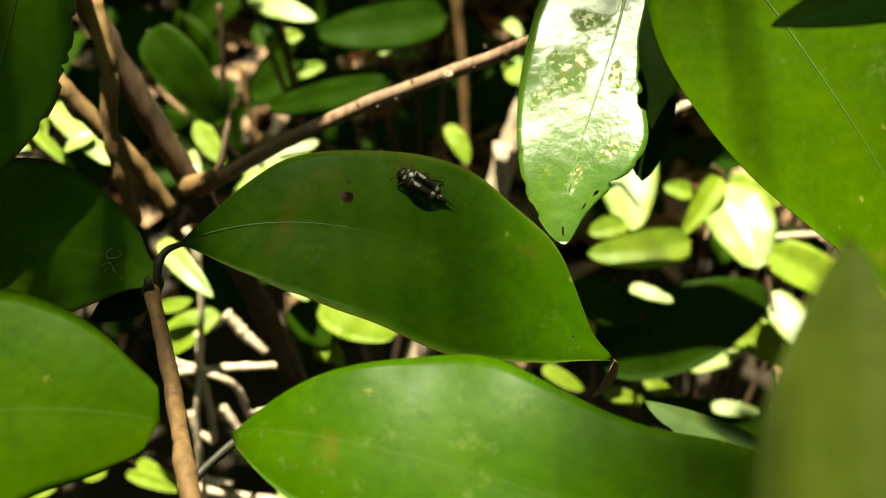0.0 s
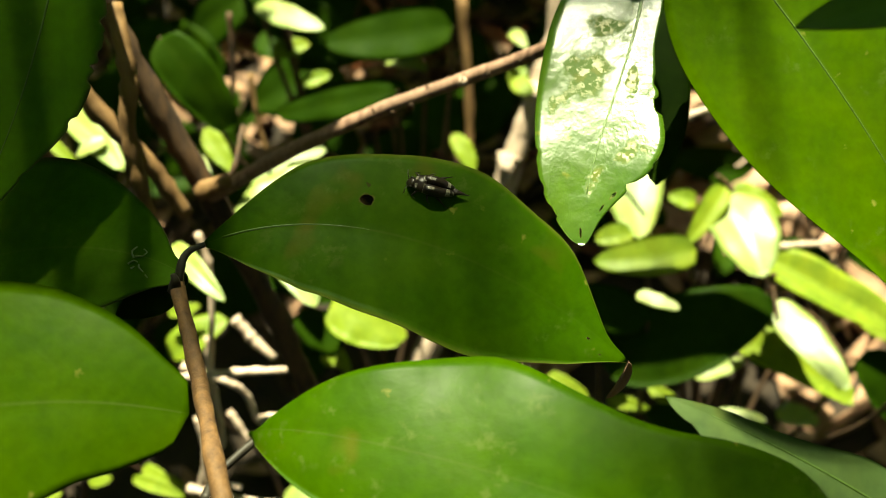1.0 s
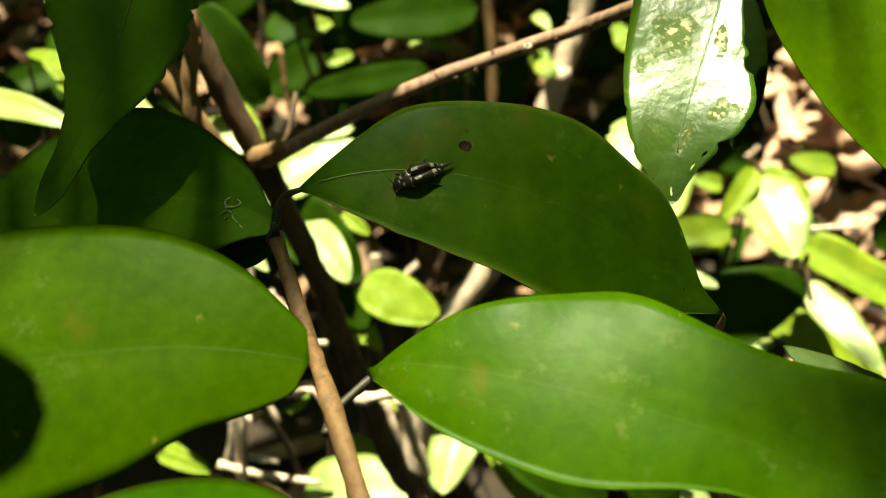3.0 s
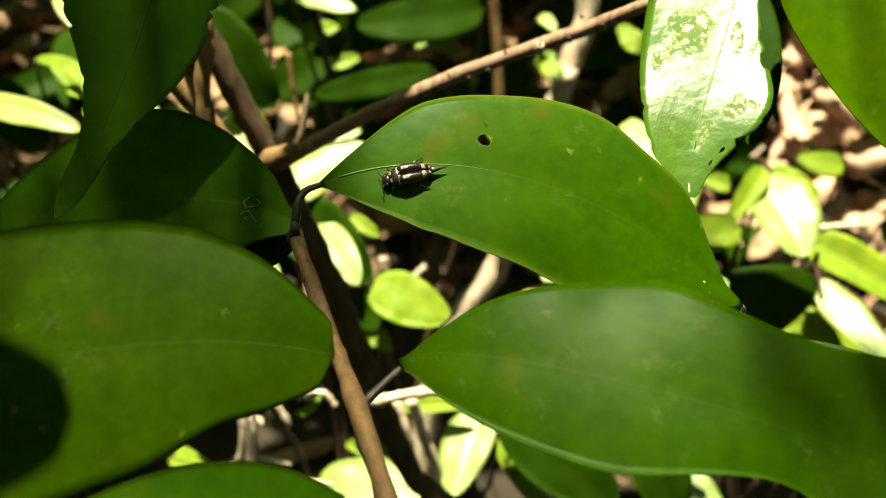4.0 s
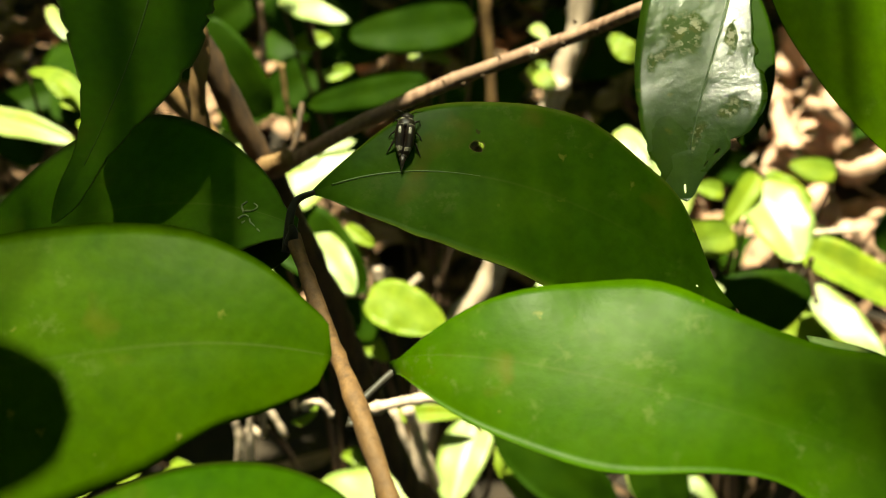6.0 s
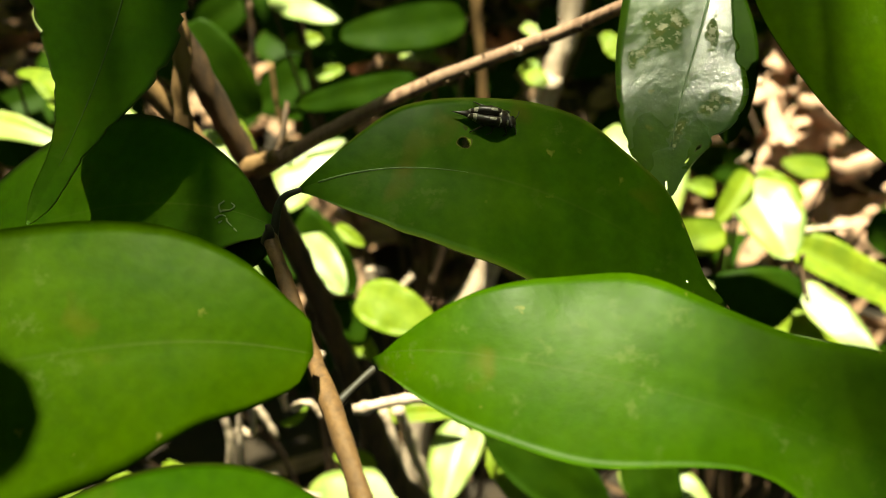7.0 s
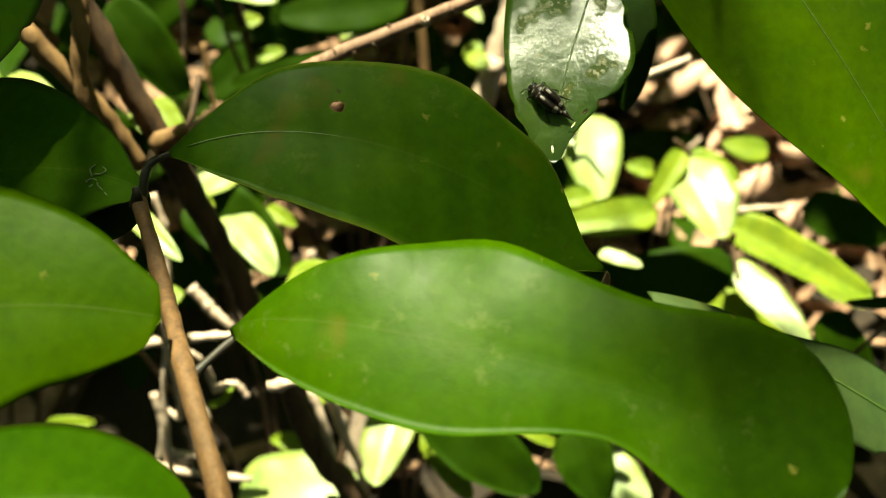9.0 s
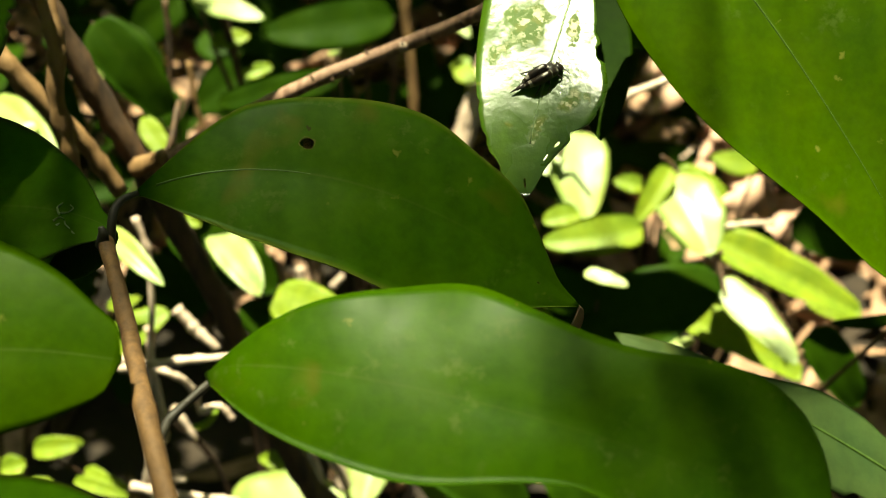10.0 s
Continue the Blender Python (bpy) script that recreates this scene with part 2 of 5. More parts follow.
def blade(name, form, mat, parent, at=(0, 0, 0), nu=40, nv=9, thick=0.00035, label="", ragged=0.0):
    """One leaf: a two-sided blade with a rim, its origin at its base. at: the parent's place."""
    org = np.array(form["rib"][0], float)
    verts, uvs, faces = [], [], []
    rnd = random.Random(name + label + str(round(org[0], 3)))
    bite = [[0.0, 0.0] for _ in range(nu + 1)]
    if ragged:
        for i in range(nu + 1):
            for sd in (0, 1):
                q = noise.noise(Vector((i / nu * 7, sd * 9.1, org[0] * 40))) + 0.7 * noise.noise(Vector((i / nu * 23, sd * 5.3, 3.0))) + rnd.uniform(-0.15, 0.15)
                bite[i][sd] = ragged * max(0.0, q - (0.25 if sd else 0.05))
    cols = 2 * nv + 1
    for layer in (0, 1):
        for i in range(nu + 1):
            u = i / nu
            for j in range(cols):
                v = j / nv - 1
                vv = v * (1 - bite[i][1 if v > 0 else 0] * abs(v) ** 6)
                p, n = surface(form, u, vv)
                verts.append(p - org - n * thick * layer)
                uvs.append((u, 0.5 + 0.5 * v))
    off = (nu + 1) * cols
    for i in range(nu):
        for j in range(cols - 1):
            a, b, c, d = i * cols + j, i * cols + j + 1, (i + 1) * cols + j + 1, (i + 1) * cols + j
            faces.append((a, d, c, b))
            faces.append((a + off, b + off, c + off, d + off))
        for j in (0, cols - 1):
            a, d = i * cols + j, (i + 1) * cols + j
            faces.append((a, a + off, d + off, d))
    for i in (0, nu):
        for j in range(cols - 1):
            a, b = i * cols + j, i * cols + j + 1
            faces.append((a, b, b + off, a + off))
    ob = mesh_object(name, verts, faces, mat, parent, uvs, label=label)
    ob.location = Vector(org) - Vector(at)
    return ob


def midrib(form, mat, parent, r0=0.0007, stop=0.97):
    """A tapered, slightly proud midrib that rides on a blade."""
    org = np.array(form["rib"][0], float)
    pts = [surface(form, u, 0.0) for u in np.linspace(0.05, stop, 26)]
    pts = [p - org + n * 0.00002 for p, n in pts]
    return tube("midrib", pts, [r0 * (1 - 0.8 * i / 25) for i in range(26)], mat, parent, 6)


def tube(name, pts, radii, mat, parent=None, sides=10, at=(0, 0, 0), rough=0.0, label="", seed=1):
    """A tapered, uneven tube through the points."""
    pts = [Vector(p) - Vector(at) for p in pts]
    verts, faces = [], []
    ref = Vector((0.31, 0.83, 0.47)).normalized()
    for i, p in enumerate(pts):
        t = (pts[min(i + 1, len(pts) - 1)] - pts[max(i - 1, 0)]).normalized()
        a = t.cross(ref).normalized()
        b = t.cross(a)
        for j in range(sides):
            th = 2 * math.pi * j / sides
            r = radii[i] * (1 + rough * noise.noise(Vector((p.x * 220 + seed, p.y * 220 + math.cos(th), p.z * 220 + math.sin(th)))))
            verts.append(p + (a * math.cos(th) + b * math.sin(th)) * r)
    for i in range(len(pts) - 1):
        for j in range(sides):
            k = (j + 1) % sides
            faces.append((i * sides + j, i * sides + k, (i + 1) * sides + k, (i + 1) * sides + j))
    faces.append(tuple(range(sides - 1, -1, -1)))
    faces.append(tuple((len(pts) - 1) * sides + j for j in range(sides)))
    return mesh_object(name, verts, faces, mat, parent, label=label)


def smooth_line(pts, n=8):
    """Catmull-Rom through the points."""
    p = [Vector(q) for q in pts]
    p = [2 * p[0] - p[1]] + p + [2 * p[-1] - p[-2]]
    out = []
    for i in range(1, len(p) - 2):
        for k in range(n):
            t = k / n
            out.append(0.5 * (2 * p[i] + (p[i + 1] - p[i - 1]) * t + (2 * p[i - 1] - 5 * p[i] + 4 * p[i + 1] - p[i + 2]) * t * t
                              + (3 * p[i] - p[i - 1] - 3 * p[i + 1] + p[i + 2]) * t ** 3))
    return out + [p[-2]]


def branch(name, pts, r0, r1, mat, parent=None, at=(0, 0, 0), rough=0.25, label="", knots=0.0, seed=1, sides=12):
    line = smooth_line(pts)
    rs = []
    for i in range(len(line)):
        s = i / (len(line) - 1)
        rs.append((r0 + (r1 - r0) * s) * (1 + knots * max(0, math.sin(i * 1.9 + seed)) ** 4))
    return tube(name, line, rs, mat, parent, sides, at, rough, label, seed)


def thing(name, place, label, category, group=""):
    ob = tagged(new(name), label, category, group)
    ob.empty_display_size = 0.01
    ob.location = place
    return ob


LEAF_MID = leaf_material("leaf_deep_green", (0.0250, 0.067, 0.0008), (1.9, 1.5, 0.6), 0.45, 0.2,
                         holes=[(0.346, -0.375, 0.036, 2.9), (0.887, 0.200, 0.012, 2.9), (0.931, 0.575, 0.010, 2.9)], rim=(0.07, 0.09, 0.012), gloss=0.07, spots=0.9)
LEAF_LOW = leaf_material("leaf_glossy_green", (0.0255, 0.066, 0.0008), (1.9, 1.5, 0.6), 0.40, 0.2, spots=1.4, gloss=0.09)
LEAF_SIDE = leaf_material("leaf_fresh_green", (0.025, 0.057, 0.0002), (1.9, 1.5, 0.6), 0.50, 0.22, spots=0.9, gloss=0.05)
# green lightened to make up for too little light on the shaded leaves
LEAF_SHADE_LIFTED = leaf_material("leaf_shade_lifted_green", (0.042, 0.112, 0.002), (1.6, 1.5, 0.6), 0.45, 0.1, spots=0.4, gloss=0.15, rim=(0.08, 0.10, 0.03))
LEAF_HANG = leaf_material("leaf_rasped", (0.050, 0.115, 0.006), (1.8, 1.4, 0.6), 0.29, 0.2, scars=1.0, bump=0.5, gloss=0.95, veins=0.01,
                          galls=[(0.505, 0.42, 0.15, 1.7), (0.591, 0.675, 0.08, 1.2), (0.33, 0.30, 0.11, 1.2), (0.472, -0.35, 0.06, 2.4), (0.717, -0.475, 0.11, 1.1), (0.805, -0.10, 0.08, 1.5), (0.686, -0.825, 0.06, 1.2)],
                          holes=[(0.843, -0.750, 0.024, 2.0), (0.887, -0.675, 0.020, 2.0), (0.965, 0.10, 0.030, 2.0)])
# strong sun on the right leaf is partly put into this lighter green
LEAF_RIGHT = leaf_material("leaf_sunlit_green", (0.043, 0.094, 0.0004), (1.9, 1.5, 0.6), 0.50, 0.25, gloss=0.10, spots=0.9)
LEAF_NEAR = leaf_material("leaf_olive", (0.026, 0.038, 0.0008), (1.9, 1.5, 0.6), 0.55, 0.2, gloss=0.1)
# copies of one thicket leaf, with sun and shade put into the greens
LEAF_BACK_SUN = leaf_material("leaf_understory_sun", (0.25, 0.33, 0.07), (1.5, 1.4, 0.7), 0.46, 0.30, spots=0.3, gloss=1.0)
LEAF_BACK_SUN_GREEN = leaf_material("leaf_understory_sun_green", (0.19, 0.27, 0.020), (1.5, 1.4, 0.6), 0.48, 0.35, spots=0.5, gloss=0.30)
LEAF_BACK_SHADE = leaf_material("leaf_understory_shade", (0.014, 0.036, 0.001), (1.6, 1.5, 0.6), 0.55, 0.1, spots=0.2, gloss=0.06)
LEAF_GREY = leaf_material("leaf_grey_green", (0.060, 0.100, 0.025), (1.6, 1.5, 0.6), 0.5, 0.15, spots=0.9)
RIB_PALE = plain_material("leaf_rib_pale", (0.13, 0.20, 0.07), 0.35, 0.2, 500)
RIB = plain_material("leaf_rib", (0.055, 0.11, 0.012), 0.5, 0.2, 500)
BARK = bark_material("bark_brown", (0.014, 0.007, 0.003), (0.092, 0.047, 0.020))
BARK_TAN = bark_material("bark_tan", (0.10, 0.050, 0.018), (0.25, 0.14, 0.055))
# pale bark, lightened further so that the twigs look strongly sunlit
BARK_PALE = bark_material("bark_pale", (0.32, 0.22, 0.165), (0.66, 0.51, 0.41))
BARK_FRONT = bark_material("bark_russet", (0.050, 0.022, 0.006), (0.150, 0.076, 0.024), 420)
BARK_TWIG = bark_material("bark_reddish", (0.11, 0.053, 0.034), (0.34, 0.205, 0.145), 420)
PETIOLE = plain_material("petiole_dark", (0.020, 0.016, 0.010), 0.6, 0.4)
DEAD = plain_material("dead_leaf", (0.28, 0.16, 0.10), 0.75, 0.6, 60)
SOIL = plain_material("soil", (0.018, 0.011, 0.006), 0.95, 0.6, 35)

# ---- leaf forms in the world, from base to tip ----
# drift of leaves, breeze and offsets fitted to the camera's view: seconds, right and down, in tenths of a millimetre or
# so
SWAY = {
    "C": [(0, 4, 3), (0.5, 7, 5), (1, -3, 8), (1.5, -7, 6), (2, -6, 8), (2.5, -11, 14), (2.7, -6, 2), (3.8, -9, -4), (4, -6, -8), (4.5, -4, -6), (5, -3, -20), (5.5, -9, -6), (5.7, -15, 1), (6.8, -4, -2), (7, 3, -2), (7.5, -1, -4), (8, 5, -1), (8.5, 2, -2), (9, 1, 2), (9.5, 10, -5), (10, 4, 2)],
    "B": [(0, -11, 13), (0.5, -26, 35), (1, -29, 26), (1.5, -43, 29), (2, -25, 22), (2.5, -32, 25), (2.7, -24, 13), (3.8, -24, 1), (4, -10, -7), (4.5, 2, -9), (5, -16, -20), (5.5, -17, -11), (5.7, -30, -2), (6.8, -6, -7), (7, -11, -9), (7.5, -5, -1), (8, -4, -2), (8.5, -2, 2), (9, -9, 9), (9.5, 3, 8), (10, 13, 11)],
    "L": [(0, -1, 3), (0.5, 0, 1), (1, -4, 6), (1.5, -10, 1), (2, -1, 13), (2.5, -13, 12), (2.7, -4, 16), (3.8, -4, 12), (4, -3, 7), (4.5, 0, -3), (5, -15, -10), (5.5, -16, -2), (5.7, -14, 7), (6.8, 6, 9), (7, 8, 5), (7.5, 10, 8), (8, 12, 4), (8.5, 10, 5), (9, 5, 12), (9.5, 17, -3), (10, 3, 5)],
    # LB is pushed down at first so that it stays out of view
    "LB": [(0, 0, 40), (2.0, 0, 40), (2.7, 0, 34), (3.6, 0, 6), (4, 0, 0), (10, 0, 0)],
}
FORMS = {
    "C": dict(rib=[(-0.05, 0.19, 0.5294), (-0.0192, 0.191, 0.5413), (0.0149, 0.19, 0.5215), (0.0348, 0.187, 0.5019)],
              face=(0.0, -0.78, 0.63), left=0.0175, right=0.0158, shape_left=(0.96, 0.66), shape_right=(0.85, 0.72), fold=0.1, curl=0.1, wave=0.02, taper=0.22, edge_left=(-0.15, -0.02, -0.011, -0.035, 0.026, 0.059, -0.076, -0.039, -0.316, -0.731), edge_right=(0.291, 0.042, -0.012, 0.045, 0.053, 0.132, 0.224, 0.212, 0.158, 0.09)),
    "B": dict(rib=[(-0.0335, 0.1553, 0.5079), (-0.0321, 0.1412, 0.5255), (0.0471, 0.1318, 0.5049), (0.0572, 0.1224, 0.4926)],
              face=(0.0, -0.75, 0.66), left=0.0153, right=0.0153, shape_left=(0.95, 0.8), shape_right=(0.9, 0.8), fold=0.08, curl=0.12, wave=0.02, edge_left=(-0.856, -0.404, -0.123, -0.001, 0.204, 0.037, 0.004, 0.375, 0.865, 1.055), edge_right=(-0.5, -0.265, -0.135, -0.083, -0.035, -0.219, -0.364, 0.123, 0.427, 0.658), peaks=[(0.41, -1, 0.07, -0.16)]),
    "L": dict(rib=[(-0.0438, 0.1484, 0.5153), (-0.0649, 0.1455, 0.5229), (-0.0808, 0.1427, 0.5214), (-0.1284, 0.1389, 0.514)],
              face=(0.0, -0.8, 0.6), left=0.017, right=0.018, shape_left=(0.95, 0.42), shape_right=(0.95, 0.42), fold=0.06, curl=0.12, wave=0.02, edge_left=(-0.15, -0.119, -0.133, -0.044, 0.083, 0.165, 0.275, 0.51, 0.649, 0.71), edge_right=(-0.223, -0.056, 0.016, 0.087, 0.106, 0.158, 0.23, 0.317, 0.321, 0.292)),
    "LB": dict(rib=[(-0.0375, 0.1260, 0.4926), (-0.0497, 0.1260, 0.5000), (-0.0694, 0.1240, 0.5002), (-0.0982, 0.1200, 0.4923)],
              face=(0, -0.75, 0.66), left=0.0085, right=0.0085, shape_left=(0.8, 0.6), shape_right=(0.85, 0.6), edge_left=(0, 0, 0, 0, 0, 0), edge_right=(-0.033, 0.102, 0.158, 0.184, 0.18, 0.16)),
    "D": dict(rib=[(-0.0546, 0.19, 0.5224), (-0.0657, 0.198, 0.5273), (-0.1014, 0.206, 0.5299), (-0.1367, 0.21, 0.5048)],
              face=(0.0, -0.8, 0.6), left=0.0169, right=0.0153, shape_left=(0.85, 0.65), shape_right=(0.85, 0.65), fold=0.05, edge_left=(-0.37, -0.255, -0.152, -0.074, -0.023, 0.004, 0.016, 0.018, 0.015, 0.012), edge_right=(-0.625, -0.272, -0.131, 0.048, 0.204, 0.277, 0.244, 0.19, 0.083, -0.038)),
    "E": dict(rib=[(-0.0545, 0.1920, 0.5200), (-0.0596, 0.1960, 0.5177), (-0.0656, 0.1990, 0.5147), (-0.0746, 0.2020, 0.5079)],
              face=(0, -0.80, 0.60), left=0.0051, right=0.0045, shape_left=(0.85, 0.65), shape_right=(0.85, 0.65), fold=0.05),
    "TL": dict(rib=[(-0.0738, 0.2080, 0.5875), (-0.0796, 0.2050, 0.5701), (-0.0852, 0.1970, 0.5497), (-0.1026, 0.1900, 0.5255)],
              face=(0, -0.90, 0.40), left=0.0170, right=0.0147, shape_left=(0.78, 0.8), shape_right=(0.75, 0.8), wave=0.05, edge_left=(-0.069, -0.111, -0.144, -0.178, -0.303, -0.5), edge_right=(0.293, 0.251, 0.173, -0.006, -0.311, -0.5)),
    "R": dict(rib=[(0.0565, 0.2440, 0.5870), (0.0772, 0.2360, 0.5615), (0.0945, 0.2260, 0.5401), (0.1177, 0.2050, 0.4912)],
              face=(0, -0.85, 0.52), left=0.0310, right=0.0305, shape_left=(0.9, 0.6), shape_right=(0.9, 0.6), edge_left=(0, 0, 0, 0, 0, 0), edge_right=(0.075, 0.017, -0.04, -0.047, -0.082, -0.171)),
    "H": dict(rib=[(0.0476, 0.254, 0.583), (0.0474, 0.236, 0.5556), (0.0288, 0.2195, 0.5419), (0.0275, 0.208, 0.5185)],
              face=(-0.09, -0.69, 0.72), left=0.0148, right=0.0151, shape_left=(1.0, 0.62), shape_right=(1.0, 0.62), wave=0.03, fold=0.06, edge_left=(-0.17, -0.305, -0.422, -0.466, -0.349, -0.161, 0.034, 0.037, -0.16, -0.391), edge_right=(0.318, 0.345, 0.336, 0.235, 0.153, 0.109, 0.082, 0.053, 0.064, -0.011)),
    "HB": dict(rib=[(0.0470, 0.2750, 0.5691), (0.0521, 0.2620, 0.5506), (0.0533, 0.2530, 0.5379), (0.0500, 0.2420, 0.5206)],
              face=(0, -0.78, 0.62), left=0.0085, right=0.0085, shape_left=(1.0, 0.62), shape_right=(1.0, 0.62)),
    "RD": dict(rib=[(0.0828, 0.1500, 0.5805), (0.0712, 0.1500, 0.5772), (0.0606, 0.1500, 0.5762), (0.0501, 0.1500, 0.5736)],
              face=(0, -0.60, 0.80), left=0.0047, right=0.0051, shape_left=(0.9, 0.8), shape_right=(0.9, 0.8)),
    "G": dict(rib=[(0.0947, 0.1480, 0.4751), (0.0692, 0.1500, 0.4946), (0.0521, 0.1520, 0.5046), (0.0355, 0.1560, 0.5108)],
              face=(0, -0.70, 0.71), left=0.0093, right=0.0036, shape_left=(0.8, 0.7), shape_right=(0.8, 0.8), wave=0.05, edge_left=(0, 0, 0, 0, 0, 0), edge_right=(0.6, 0.6, 0.543, -0.05, -0.128, 0.024)),
    "N": dict(rib=[(0.0326, 0.0580, 0.5448), (0.0342, 0.0660, 0.5517), (0.0353, 0.0730, 0.5587), (0.0364, 0.0820, 0.5695)],
              face=(-0.1, -0.85, 0.50), left=0.0082, right=0.0065, shape_left=(0.85, 0.8), shape_right=(0.85, 0.8)),
}

# ---- ground ----
def ground_height(x, y):
    z = 0.06 + 0.30 * max(0.0, min(y, 7.0) - 0.55) + 0.10 * max(0.0, min(x, 3.0) - 0.1) * min(1.0, max(0.0, y - 0.5))
    near = max(0.0, 1 - (abs(x) + abs(y - 1)) / 9)
    return z + near * (0.03 * noise.noise(Vector((x * 3, y * 3, 0))) + 0.012 * noise.noise(Vector((x * 11, y * 11, 2))))


def ground():
    def spaced(a, lo, hi, n):
        core = list(np.linspace(lo, hi, n))
        return [-a, -a / 3, -a / 10, lo - 3, lo - 1] + core + [hi + 1, hi + 3, a / 10, a / 3, a]
    xs, ys = spaced(60, -2.0, 2.5, 110), spaced(60, 0.0, 3.5, 90)
    verts = [(x, y, ground_height(x, y)) for y in ys for x in xs]
    w = len(xs)
    faces = [(j * w + i, j * w + i + 1, (j + 1) * w + i + 1, (j + 1) * w + i) for j in range(len(ys) - 1) for i in range(w - 1)]
    tagged(mesh_object("ground", verts, faces, SOIL), "dark forest soil rising into a low bank", "ground", kind="structure")


ground()


# ---- front branch ----
SPRIG = (-0.0640, 0.0300, ground_height(-0.0640, 0.0300) - 0.01)
sprig = thing("shrub_branch", SPRIG, "brown stem with broad glossy green leaves, before a thicket", "branch")
branch("stem", [SPRIG, (-0.0640, 0.0450, 0.2400), (-0.0530, 0.0800, 0.3700), (-0.0400, 0.1010, 0.4290), (-0.0295, 0.1150, 0.4610), (-0.0330, 0.1290, 0.4860), (-0.0400, 0.1450, 0.5035), (-0.0480, 0.1690, 0.5110), (-0.0550, 0.1860, 0.5223)],
       0.0024, 0.0014, BARK_FRONT, sprig, SPRIG, 0.3, knots=0.12)
LEAVES = {}
for key, mat in (("C", LEAF_MID), ("B", LEAF_LOW), ("L", LEAF_SIDE), ("D", LEAF_SHADE_LIFTED), ("LB", LEAF_MID), ("E", LEAF_SIDE)):
    LEAVES[key] = blade("leaf", FORMS[key], mat, sprig, SPRIG, nu=48)
    if key == "C":
        midrib(FORMS[key], RIB, LEAVES[key], 0.00022, 0.36)
branch("petiole", [(-0.0549, 0.1860, 0.5190), (-0.0535, 0.1870, 0.5262), (-0.0520, 0.1890, 0.5286), (-0.0488, 0.1900, 0.5297)], 0.0009, 0.0006, PETIOLE, LEAVES["C"], FORMS["C"]["rib"][0])
branch("petiole", [(-0.0400, 0.1450, 0.5030), (-0.0388, 0.1500, 0.5042), (-0.0323, 0.1553, 0.5081)], 0.0008, 0.0008, PETIOLE, LEAVES["B"], FORMS["B"]["rib"][0])
branch("bud", [(-0.0552, 0.1850, 0.5211), (-0.0545, 0.1840, 0.5236), (-0.0547, 0.1840, 0.5251)], 0.0014, 0.0005, PETIOLE, sprig, SPRIG)
# the dry, curled-back point of the long leaf
hook = dict(rib=[(0.0349, 0.187, 0.5021), (0.0348, 0.189, 0.4978), (0.0334, 0.19, 0.494), (0.0312, 0.191, 0.4913)], face=(0.5, -0.8, 0.2),
            left=0.0016, right=0.0014, fold=0.3)
tip = blade("curled_tip", hook, DEAD, LEAVES["C"], FORMS["C"]["rib"][0], nu=10, nv=3)
# a shred of old web on the shaded leaf
web = thing("web_shred", surface(FORMS["D"], 0.207, -0.101)[0], "dry pale shred of spider web on a shaded leaf", "web")
WEB = plain_material("old_web", (0.22, 0.28, 0.13), 0.8, 0.3, 900)
for uvs in ([(0.223, -0.079), (0.235, 0.045), (0.223, 0.173)], [(0.220, -0.050), (0.195, 0.008), (0.184, 0.136), (0.199, 0.185)],
            [(0.232, -0.218), (0.218, -0.138), (0.201, -0.151)], [(0.195, -0.203), (0.188, -0.273), (0.165, -0.379)], [(0.153, -0.458), (0.137, -0.557)],
            [(0.216, -0.306), (0.207, -0.257)]):
    branch("thread", [p + n * 0.0002 for p, n in (surface(FORMS["D"], u, v) for u, v in uvs)], 0.00024, 0.00014, WEB, web, web.location, 0.8, sides=5)

# ---- rear shrub ----
ROOT = ((-0.0271, 0.3400, 0.3164))
shrub = thing("shrub", ROOT, "woody shrub with dark forked stems and a rasped hanging leaf", "shrub")
branch("main_stem", [(ROOT[0] + 0.02, ROOT[1] + 0.03, ground_height(ROOT[0] + 0.02, ROOT[1] + 0.03) - 0.02), ROOT, (-0.0434, 0.3350, 0.3678), (-0.0570, 0.3300, 0.4157), (-0.0652, 0.3260, 0.4481),
                     (-0.0809, 0.3200, 0.4951), (-0.0925, 0.3150, 0.5273), (-0.1033, 0.3100, 0.5615), (-0.1081, 0.3050, 0.5874)],
       0.0044, 0.0036, BARK, shrub, ROOT, 0.4, knots=0.16)
branch("twig", [(-0.0815, 0.3180, 0.4968), (-0.0532, 0.3100, 0.5133), (-0.0232, 0.3030, 0.5273), (0.0033, 0.2970, 0.5373), (0.0250, 0.2850, 0.5471), (0.0419, 0.2620, 0.5604), (0.0423, 0.2400, 0.5855)],
       0.0024, 0.0017, BARK_TWIG, shrub, ROOT, 0.12, knots=0.05)
for a, b in (((-0.0177, 0.2930, 0.5296), (-0.0171, 0.2930, 0.5280)), ((-0.0122, 0.2910, 0.5321), (-0.0114, 0.2910, 0.5306)), ((0.0104, 0.2860, 0.5412), (0.0112, 0.2860, 0.5397)), ((0.0190, 0.2810, 0.5454), (0.0198, 0.2810, 0.5440)),
             ((-0.0230, 0.2940, 0.5290), (-0.0238, 0.2940, 0.5307)), ((-0.0069, 0.2900, 0.5365), (-0.0074, 0.2900, 0.5377)), ((0.0139, 0.2840, 0.5467), (0.0134, 0.2840, 0.5478))):
    branch("thorn", [a, b], 0.0007, 0.0002, BARK, shrub, ROOT, 0.3, sides=6)
branch("leaf_scar", [(0.0032, 0.2945, 0.5365), (0.0033, 0.2935, 0.5381)], 0.0015, 0.0012, BARK_PALE, shrub, ROOT, 0.1, sides=10)
